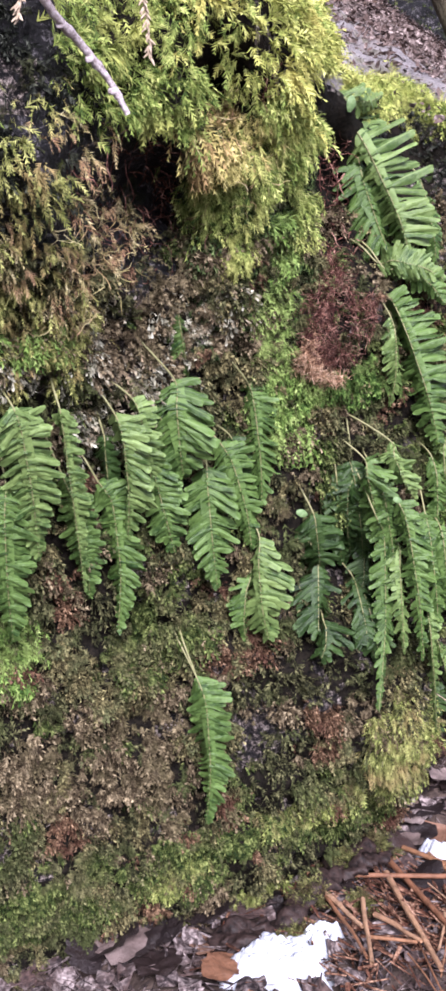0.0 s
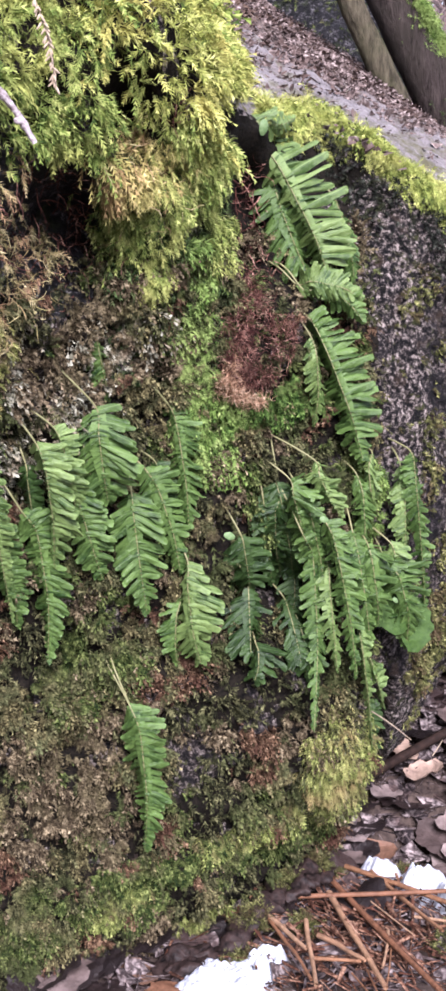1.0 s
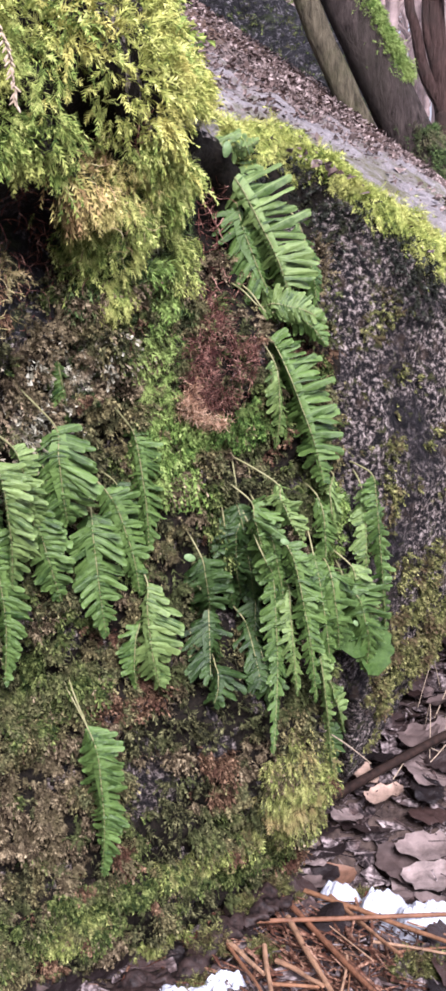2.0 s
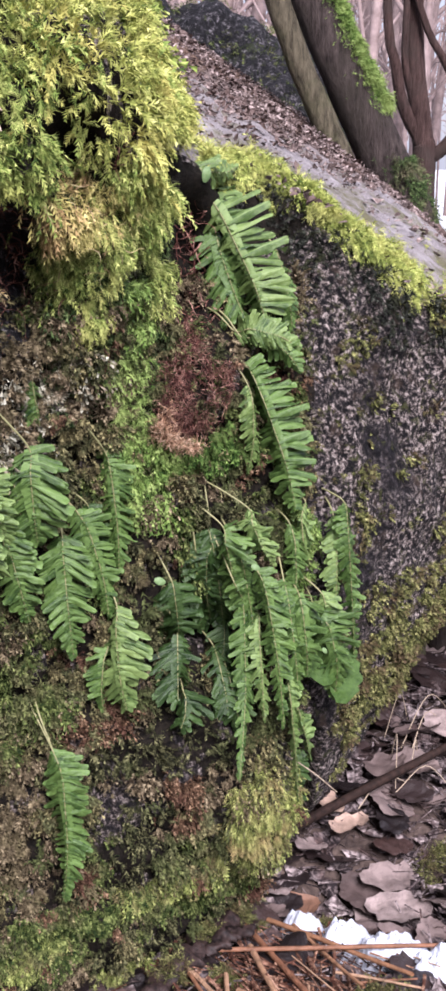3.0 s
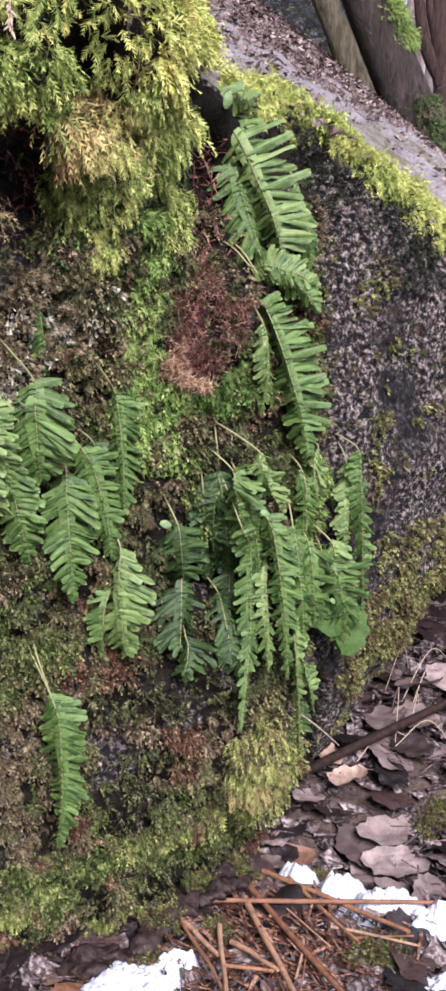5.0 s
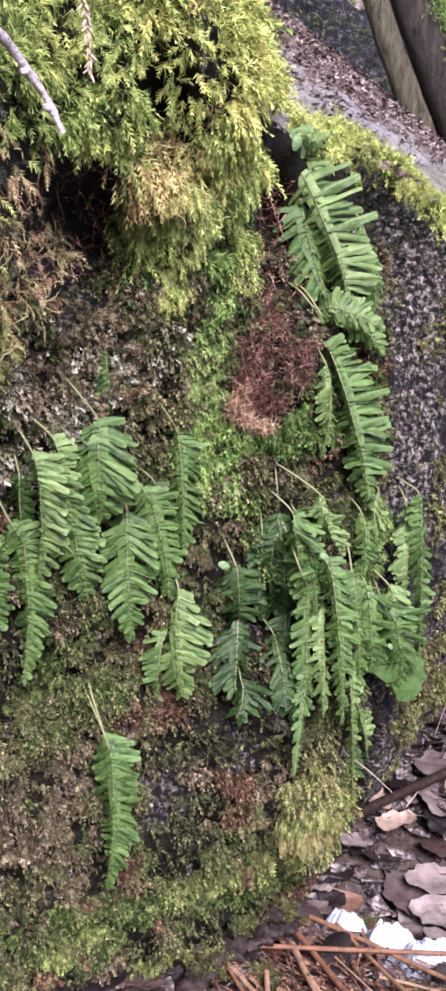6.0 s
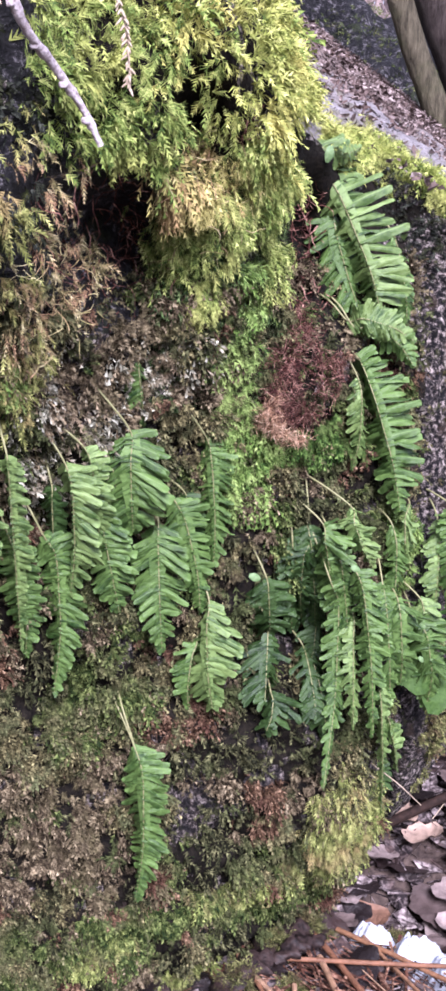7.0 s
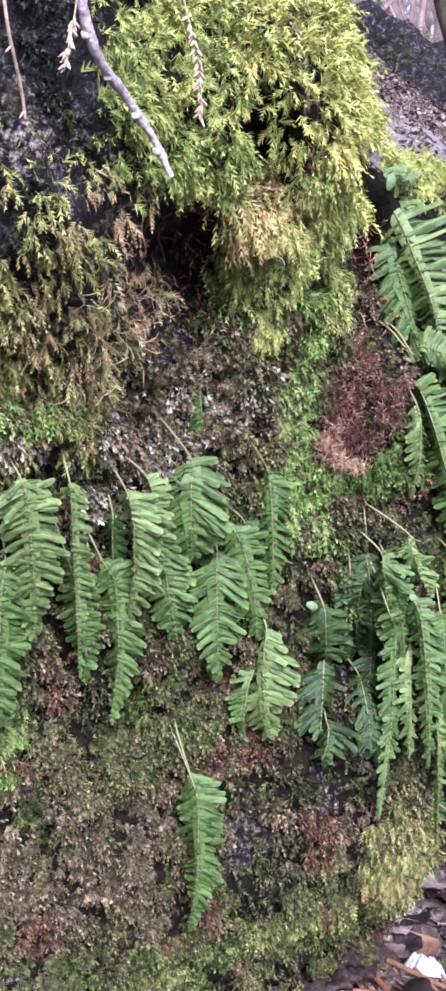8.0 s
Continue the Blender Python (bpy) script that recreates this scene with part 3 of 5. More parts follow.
shoulder_moss()
moss_on_face("hanging_moss", (-0.06, 0.12, 0.66, 0.88), 260000,
             lambda x, z: blob(x, z, (0.053, 0.81, 0.017, 0.05), (0.058, 0.77, 0.013, 0.045), (0.045, 0.84, 0.024, 0.025), (-0.006, 0.775, 0.018, 0.036), (0.02, 0.79, 0.016, 0.03), (0.006, 0.735, 0.014, 0.025)),
             0.0145, 0.0043, MOSS_BEARD, "yellow green moss hanging in beards below the cushion", hang=0.7, spread=0.6, segs=6, slim=0.8, tuft=(0.018, 0.010, 0.75))
moss_on_face("amber_moss", (-0.07, 0.08, 0.70, 0.90), 260000, lambda x, z: blob(x, z, (-0.010, 0.818, 0.020, 0.022), (-0.012, 0.838, 0.022, 0.02), (0.022, 0.832, 0.02, 0.016)) * (1 - 0.9 * blob(x, z, *HOLES)),
             0.0165, 0.0048, MOSS_AMBER, "amber withered moss hanging below the green cushion", hang=0.8, spread=0.7, segs=6, slim=0.8, tuft=(0.018, 0.012, 0.7))
moss_on_face("green_moss", (-0.3, 0.3, 0.0, 0.76), 330000,
             lambda x, z: blob(x, z, (0.05, 0.59, 0.034, 0.05), (0.04, 0.668, 0.017, 0.04), (-0.135, 0.682, 0.022, 0.02), (-0.19, 0.69, 0.03, 0.03), (0.046, 0.735, 0.014, 0.03), (-0.184, 0.40, 0.022, 0.04), (0.045, 0.63, 0.02, 0.03),
                               (0.208, 0.50, 0.013, 0.055)),
             0.0135, 0.0048, MOSS_LIME, "bright green feathery moss tufts on the boulder", hang=0.6, spread=0.65, segs=5, slim=0.5, tuft=(0.016, 0.008, 0.7))
NOSE_RIM = [(0.206, 0.20, 0.012, 0.05), (0.19, 0.14, 0.028, 0.028), (0.16, 0.15, 0.02, 0.02)]
moss_on_face("foot_moss", (-0.12, 0.24, -0.01, 0.27), 330000,
             lambda x, z: blob(x, z, (0.06, 0.146, 0.024, 0.02), (0.098, 0.142, 0.024, 0.016), (-0.064, 0.10, 0.022, 0.022), (-0.032, 0.122, 0.014, 0.022), (0.036, 0.04, 0.035, 0.012), (-0.06, 0.01, 0.02, 0.02), (0.14, 0.16, 0.02, 0.018), *NOSE_RIM),
             0.0125, 0.0044, MOSS_FOOT, "yellowish green moss tufts along the boulder's foot", hang=0.6, spread=0.65, segs=5, slim=0.4, tuft=(0.015, 0.008, 0.75))
moss_on_face("low_green_moss", (-0.3, 0.3, -0.01, 0.7), 330000,
             lambda x, z: blob(x, z, (-0.18, 0.10, 0.08, 0.04), (0.15, 0.12, 0.035, 0.03), (-0.03, 0.09, 0.03, 0.02), (-0.05, 0.375, 0.04, 0.02), (-0.03, 0.13, 0.05, 0.03), (0.06, 0.138, 0.03, 0.024), (-0.075, 0.36, 0.03, 0.03)),
             0.0115, 0.0042, MOSS_GREEN, "low green moss on the boulder's foot", hang=0.5, spread=0.7, segs=4, slim=0.2, tuft=(0.014, 0.007, 0.7))


moss_on_face("deep_green_moss", (0.07, 0.18, 0.56, 0.65), 330000, lambda x, z: blob(x, z, (0.122, 0.602, 0.036, 0.021)),
             0.013, 0.0042, MOSS_FRESH, "deep green moss below the red root ball", hang=0.7, spread=0.65, segs=5, slim=0.4, tuft=(0.015, 0.010, 0.6))


def mixed_mat():
    """The patchwork of short mosses on the face: each sort holds the spots where it grows strongest."""
    rs = np.random.RandomState(41)
    k = 300000
    x, z = rs.uniform(-0.28, 0.27, k), rs.uniform(-0.01, 0.75, k)
    ok = rs.uniform(size=k) < np.clip((0.225 - 0.012 * (z < 0.28) - x) / 0.02, 0, 1) * (1 - 0.97 * blob(x, z, *HOLLOW, (0.12, 0.41, 0.045, 0.045), (0.026, 0.258, 0.020, 0.028))) * np.where((z > 0.6) & (x < -0.05), 0.9, 1.0)
    x, z = x[ok], z[ok]
    tuft = rough(np.stack([x, np.full_like(x, 8.8), z], 1), 0.013, 3)
    ok = rs.uniform(size=len(x)) < np.clip(np.where(z < 0.5, 0.40, 0.45) + 2.9 * tuft, 0.02, 1)
    x, z = x[ok], z[ok]

    def grows(seed, bias, *spots):
        q = np.stack([x, np.full_like(x, seed * 5.3), z], 1)
        return rough(q, 0.042, 4) + bias + 0.75 * blob(x, z, *spots)

    sorts = [
        # Bare spots low down show black ground in place of the foot's shade.
        ("bare", None, "", grows(1, 0.0 + 0.11 * ((x > -0.03) & (z < 0.45)), (0.035, 0.25, 0.04, 0.035), (0.06, 0.18, 0.06, 0.04), (0.06, 0.07, 0.07, 0.04), (0.10, 0.31, 0.05, 0.05), (-0.115, 0.62, 0.07, 0.04), (-0.1, 0.45, 0.03, 0.05), (0.09, 0.35, 0.03, 0.03))),
        ("olive_moss", MOSS_OLIVE, "short olive brown moss mat over the boulder", grows(2, 0.05)),
        ("mustard_moss", MOSS_MUSTARD, "mustard yellow moss tufts on the boulder", grows(3, 0.0, (-0.1, 0.33, 0.05, 0.03), (-0.02, 0.27, 0.03, 0.03), (0.02, 0.62, 0.04, 0.03))),
        ("rusty_moss", MOSS_RUST, "rusty brown withered moss on the boulder", grows(4, -0.25, (0.008, 0.347, 0.04, 0.028), (0.0, 0.2, 0.03, 0.04), (0.09, 0.25, 0.03, 0.04), (-0.045, 0.10, 0.012, 0.015))),
        ("tan_moss", MOSS_TAN, "pale tan withered moss on the boulder", grows(5, -0.02, (-0.15, 0.27, 0.09, 0.065), (-0.06, 0.235, 0.05, 0.04), (-0.05, 0.31, 0.04, 0.03), (-0.12, 0.68, 0.05, 0.04), (0.13, 0.26, 0.03, 0.03), (-0.04, 0.68, 0.05, 0.05), (0.0, 0.66, 0.04, 0.04))),
        ("green_mat_moss", MOSS_GREEN, "fresh green moss patches on the boulder", grows(6, -0.05, (-0.02, 0.13, 0.05, 0.03), (-0.06, 0.38, 0.04, 0.02), (0.1, 0.17, 0.04, 0.03), (0.03, 0.2, 0.03, 0.04), (0.12, 0.1, 0.08, 0.03), (-0.06, 0.42, 0.05, 0.03), (-0.15, 0.12, 0.06, 0.03))),
    ]
    best = np.argmax(np.stack([f for *_, f in sorts]), 0)
    for n, (name, mat, label, _) in enumerate(sorts):
        mine = best == n
        if mat is None:
            mine &= rs.uniform(size=len(x)) < 0.2
            name, mat, label = "thin_moss", MOSS_OLIVE, "thin olive moss over dark humus on the boulder"
        if mine.any():
            p, nn = on_face(x[mine], z[mine])
            shoots(name, p, nn, 0.0115, 0.0034, mat, label, hang=0.4, spread=0.9, segs=4, slim=0.3, tuft=(0.016, 0.008, 0.92))


mixed_mat()
moss_on_face("straggling_moss", (-0.24, -0.06, 0.62, 0.87), 150000,
             lambda x, z: np.maximum(0.4 * patches(x, z, 0.03, 21, -0.02) * (x < -0.11), blob(x, z, (-0.132, 0.80, 0.016, 0.028), (-0.126, 0.765, 0.016, 0.02), (-0.122, 0.69, 0.022, 0.03), (-0.16, 0.72, 0.03, 0.03), (-0.165, 0.775, 0.012, 0.03))) * (1 - 0.9 * blob(x, z, *HOLLOW)),
             0.0145, 0.0036, MOSS_STRAGGLE, "straggling yellow green moss beside the dark hollow", hang=0.5, spread=0.9, segs=7, out=1.2, slim=0.6, tuft=(0.019, 0.012, 0.95))
moss_on_face("tan_straggling_moss", (-0.2, -0.05, 0.66, 0.87), 170000,
             lambda x, z: blob(x, z, (-0.098, 0.80, 0.014, 0.036), (-0.106, 0.755, 0.022, 0.026), (-0.112, 0.838, 0.012, 0.016), (-0.085, 0.765, 0.009, 0.032), (-0.118, 0.725, 0.016, 0.016), (-0.15, 0.745, 0.012, 0.03)) * patches(x, z, 0.015, 23, -0.28, 0.25),
             0.0145, 0.0030, MOSS_OLD, "tan and rusty withered moss beside the dark hollow", hang=0.6, spread=0.9, segs=7, out=1.2, slim=0.8, tuft=(0.016, 0.012, 0.95))
moss_on_face("grey_lichen", (-0.22, 0.04, 0.56, 0.74), 330000,
             lambda x, z: blob(x, z, (-0.096, 0.69, 0.016, 0.026), (-0.07, 0.655, 0.05, 0.022), (-0.165, 0.66, 0.03, 0.02), (-0.02, 0.68, 0.05, 0.025), (-0.09, 0.60, 0.05, 0.04)) * patches(x, z, 0.02, 25, -0.12, 0.25),
             0.0125, 0.0034, LICHEN_GREY, "pale grey green lichen crust below the hollow", hang=0.4, spread=0.9, segs=3, slim=0.2, tuft=(0.012, 0.006, 0.8))
moss_on_face("dark_corner_moss", (-0.26, -0.07, 0.74, 1.03), 240000,
             lambda x, z: (0.6 * patches(x, z, 0.025, 27, -0.05, 0.25) + 0.5 * blob(x, z, (-0.16, 0.98, 0.06, 0.05))) * np.clip((-0.085 - x) / 0.01, 0, 1) * (1 - 0.8 * blob(x, z, (-0.146, 0.862, 0.02, 0.024))),
             0.0105, 0.0036, MOSS_BLACK, "blackish green moss on the dark rock beside the cushion", hang=0.5, spread=0.8, segs=4, slim=0.3, tuft=(0.015, 0.007, 0.85))
moss_on_face("crevice_moss", (-0.03, 0.078, 0.64, 0.84), 300000,
             lambda x, z: np.maximum(0.8 * patches(x, z, 0.03, 31, -0.02), 0.5) * (1 - blob(x, z, (0.100, 0.655, 0.035, 0.04))),
             0.011, 0.0036, MOSS_DEEP, "olive green moss in the folds under the cushion", hang=0.8, spread=0.7, segs=3)
moss_on_face("nose_moss", (0.12, 0.24, 0.1, 0.3), 330000,
             lambda x, z: 0.9 * blob(x, z, (0.176, 0.225, 0.030, 0.055), (0.182, 0.165, 0.026, 0.045)) * (1 - 0.85 * blob(x, z, *NOSE_RIM)), 0.013, 0.0040, MOSS_STRAW, "straw yellow moss on the boulder's nose", hang=0.8, spread=0.6, segs=6, tuft=(0.016, 0.009, 0.6))
moss_on_face("rock_moss", (0.2, 0.62, 0.15, 0.74), 300000,
             lambda x, z: np.maximum(0.35 * patches(x, z, 0.05, 12, 0.2), blob(x, z, (0.328, 0.325, 0.06, 0.07), (0.40, 0.38, 0.06, 0.05), (0.30, 0.28, 0.03, 0.05), (0.44, 0.42, 0.06, 0.04)) * patches(x, z, 0.025, 13, -0.26, 0.25)),
             0.0085, 0.0034, MOSS_SUNNED, "thin yellowish moss on the dark rock face", hang=0.4, spread=0.7, segs=3, slim=0.3, tuft=(0.013, 0.005, 0.8))


# Black tufts, densest right under the edge, also put in the shade there.
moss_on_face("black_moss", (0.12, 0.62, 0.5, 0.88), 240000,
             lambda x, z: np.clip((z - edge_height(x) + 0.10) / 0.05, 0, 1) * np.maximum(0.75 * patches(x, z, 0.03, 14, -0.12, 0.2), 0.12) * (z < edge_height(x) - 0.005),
             0.0075, 0.0032, MOSS_BLACK, "blackish moss crust deepening the shade below the slab's edge", hang=0.5, spread=0.8, segs=3, slim=0.3, tuft=(0.013, 0.005, 0.8))


def build_ledge_moss():
    rs = np.random.RandomState(5)
    x = rs.uniform(0.11, 0.62, 24000)
    e = edge_height(x)
    w = 0.020 + 0.022 * rough(np.stack([x, x, x], 1), 0.03, 3)
    keep = rs.uniform(size=len(x)) < np.where(x < 0.345, 1.0, 0.12)
    x, e, w = x[keep], e[keep], w[keep]
    s = rs.normal(size=len(x)) * np.maximum(w, 0.004) + 0.010
    s = np.where(s < 0, 0.6 * s, s)
    z = np.where(s < 0, e + s, e)
    y = face_y(x, z) + np.where(s > 0, s * 1.6, 0) + 0.012
    z = np.where(s > 0, top_z(x, y) - 0.006, z)
    n = unit(np.stack([np.full_like(x, 0.3), -np.ones_like(x), np.where(s > 0, 1.6, 0.6)], 1))
    shoots("ledge_moss", np.stack([x, y, z], 1), n, 0.0145, 0.0052, MOSS_EDGE, "yellow green moss fringe along the slab's edge", hang=0.7, spread=0.5, segs=6, slim=0.8, tuft=(0.018, 0.009, 0.8))


build_ledge_moss()


def mantle_moss():
    """The mossy mantle over the boulder's crown and its near flank."""
    me = bpy.data.objects["boulder"].data
    co, vi, mi = np.empty(len(me.vertices) * 3), np.empty(len(me.polygons) * 4, int), np.empty(len(me.polygons), int)
    me.vertices.foreach_get("co", co)
    me.loops.foreach_get("vertex_index", vi)
    me.polygons.foreach_get("material_index", mi)
    q = co.reshape(-1, 3)[vi.reshape(-1, 4)]
    mid = q.mean(1)
    area = np.linalg.norm(np.cross(q[:, 2] - q[:, 0], q[:, 3] - q[:, 1]), axis=1)
    upper = (mi == 1) | (mi == 4)
    crown = upper & (mid[:, 0] < 0.06) & (mid[:, 2] > 0.05) & (mid[:, 1] > 0.9 + 0.45 * np.maximum(mid[:, 0] + 0.25, 0))
    flank = ~upper & (mid[:, 0] < -0.275) & (mid[:, 2] > -0.02)
    for name, where, count, mat, label in (("crown_moss", crown, 52000, MOSS_CUSHION, "deep green moss mantle over the boulder's crown"),
                                           ("flank_moss", flank, 26000, MOSS_OLIVE, "olive moss mat on the boulder's flank")):
        rs = np.random.RandomState(count % 97)
        i = rs.choice(np.nonzero(where)[0], count, p=area[where] / area[where].sum())
        u, v = rs.uniform(size=(count, 1)), rs.uniform(size=(count, 1))
        p = (q[i, 0] * (1 - u) + q[i, 1] * u) * (1 - v) + (q[i, 3] * (1 - u) + q[i, 2] * u) * v
        n = unit(np.cross(q[i, 2] - q[i, 0], q[i, 3] - q[i, 1]))
        n = n * np.sign((n * (p - np.array([-0.3, 1.7, 0.3]))).sum(1))[:, None]
        shoots(name, p, n, 0.022, 0.0065, mat, label, hang=0.3, spread=0.9, segs=4, slim=0.5, tuft=(0.03, 0.015, 0.5))


mantle_moss()


# ---- the red root ball ----
def fibres(name, x, z, length, radius, mat, label, category, lift=0.0, dome=None):
    rs = np.random.RandomState(hash_name(name) % 999)
    p, n = on_face(x, z)
    N, K = len(x), 5
    d = unit(0.25 * n + rs.normal(size=(N, 3)) * 0.8 + [0, 0, -0.25])
    p = p + n * (lift * rs.uniform(0.2, 1, N))[:, None]
    if dome:
        cx, cz, r, h = dome
        p = p + n * (h * np.sqrt(np.clip(1 - ((x - cx) ** 2 + (z - cz) ** 2) / r ** 2, 0, 1)))[:, None]
    w = unit(np.cross(d, rs.normal(size=(N, 3)))) * radius
    vs = []
    for k in range(K + 1):
        r = 1 - 0.6 * k / K
        vs += [p - w * r, p + w * r]
        d = unit(d + 0.45 * rs.normal(size=(N, 3)) - 0.12 * n)
        p = p + d * length / K
    v = np.stack(vs, 1)
    q = np.array([(2 * k, 2 * k + 1, 2 * k + 3, 2 * k + 2) for k in range(K)])
    f = (np.arange(N)[:, None, None] * v.shape[1] + q[None]).reshape(-1, 4)
    return tagged(sheet(name, v.reshape(-1, 3), f, mat), label, category, kind="stuff")


x, z = scatter(0.04, 0.16, 0.59, 0.75, 1200000, 3, lambda x, z: blob(x, z, (0.096, 0.656, 0.026, 0.031), (0.086, 0.69, 0.013, 0.022)) * patches(x, z, 0.012, 51, -0.25, 0.25))
fibres("root_ball", x, z, 0.014, 0.00031, ROOT_RED, "matted ball of reddish brown fern roots", "roots", 0.010, (0.094, 0.662, 0.036, 0.02))
x, z = scatter(0.03, 0.13, 0.59, 0.68, 1100000, 13, lambda x, z: 0.9 * blob(x, z, (0.070, 0.638, 0.016, 0.017), (0.086, 0.628, 0.016, 0.008)) * patches(x, z, 0.012, 52, -0.25, 0.25))
fibres("root_tuft", x, z, 0.012, 0.00028, ROOT_TAN, "tan tuft of dry fibres at the root ball's foot", "roots", 0.012, (0.082, 0.645, 0.036, 0.03))
x, z = scatter(-0.14, 0.05, 0.68, 0.88, 26000, 4, lambda x, z: blob(x, z, (-0.02, 0.79, 0.02, 0.04), (-0.066, 0.775, 0.05, 0.06), (0.03, 0.855, 0.015, 0.02)))
fibres("dry_rootlets", x, z, 0.03, 0.0005, ROOT_RED, "dry curling rootlets in the hollow under the moss", "roots", 0.01)
x, z = scatter(-0.15, 0.05, 0.66, 0.90, 40000, 24, lambda x, z: blob(x, z, (-0.012, 0.838, 0.022, 0.03), (0.015, 0.80, 0.012, 0.02), (-0.105, 0.755, 0.016, 0.045), (-0.125, 0.70, 0.02, 0.02)))
fibres("dead_moss_strands", x, z, 0.022, 0.0004, MOSS_OLD, "tan dead moss strands hanging among the green moss", "moss", 0.028)


# ---- ferns ----
x, z = scatter(0.07, 0.13, 0.70, 0.84, 60000, 34, lambda x, z: 0.8 * blob(x, z, (0.096, 0.77, 0.016, 0.06), (0.104, 0.715, 0.014, 0.02)))
fibres("cleft_roots", x, z, 0.028, 0.0007, ROOT_RED, "dark red roots hanging in the cleft beside the fern", "roots", 0.01)


def pinna_mesh(name, curl, twist, mat, hand):
    """One oblong, arched lobe of a fern frond, 1 long and 1 wide, bent towards the frond's tip."""
    vs, fs = [], []
    prof = [(0.0, 0.68), (0.10, 0.58), (0.28, 0.55), (0.5, 0.58), (0.7, 0.58), (0.86, 0.53), (0.95, 0.41), (1.0, 0.20)]
    for u, w in prof:
        for s in (-1, -0.55, 0, 0.55, 1):
            ruffle = 0.10 * s * abs(s) * math.sin(9 * u + 40 * curl) + 0.06 * math.sin(8 * u + 3 * s + 20 * twist)
            z = curl * u * u - 0.06 * (abs(s) < 0.1) - 0.13 * s * s + twist * s * u + ruffle
            vs.append((u, hand * (s * w * (1 + 0.07 * math.sin(13 * u + 2 * s + 30 * twist)) + 0.36 * u * u), z))
    n = 5
    for i in range(len(prof) - 1):
        for k in range(n - 1):
            q = (i * n + k, (i + 1) * n + k, (i + 1) * n + k + 1, i * n + k + 1)
            fs.append(q if hand > 0 else q[::-1])
    me = bpy.data.meshes.new(name)
    me.from_pydata(vs, [], fs)
    for pl in me.polygons:
        pl.use_smooth = True
    me.materials.append(mat)
    return me


PINNAE = {(m.name, h): [pinna_mesh("pinna", c, t, m, h) for c, t in ((-0.12, 0.12), (-0.30, -0.14), (-0.02, 0.08), (-0.5, 0.18), (0.18, -0.10), (-0.2, 0.24), (-0.4, -0.05))]
          for m in (FERN_SHADED, FERN_MID, FERN_PALE) for h in (1, -1)}
fern_random = random.Random(11)


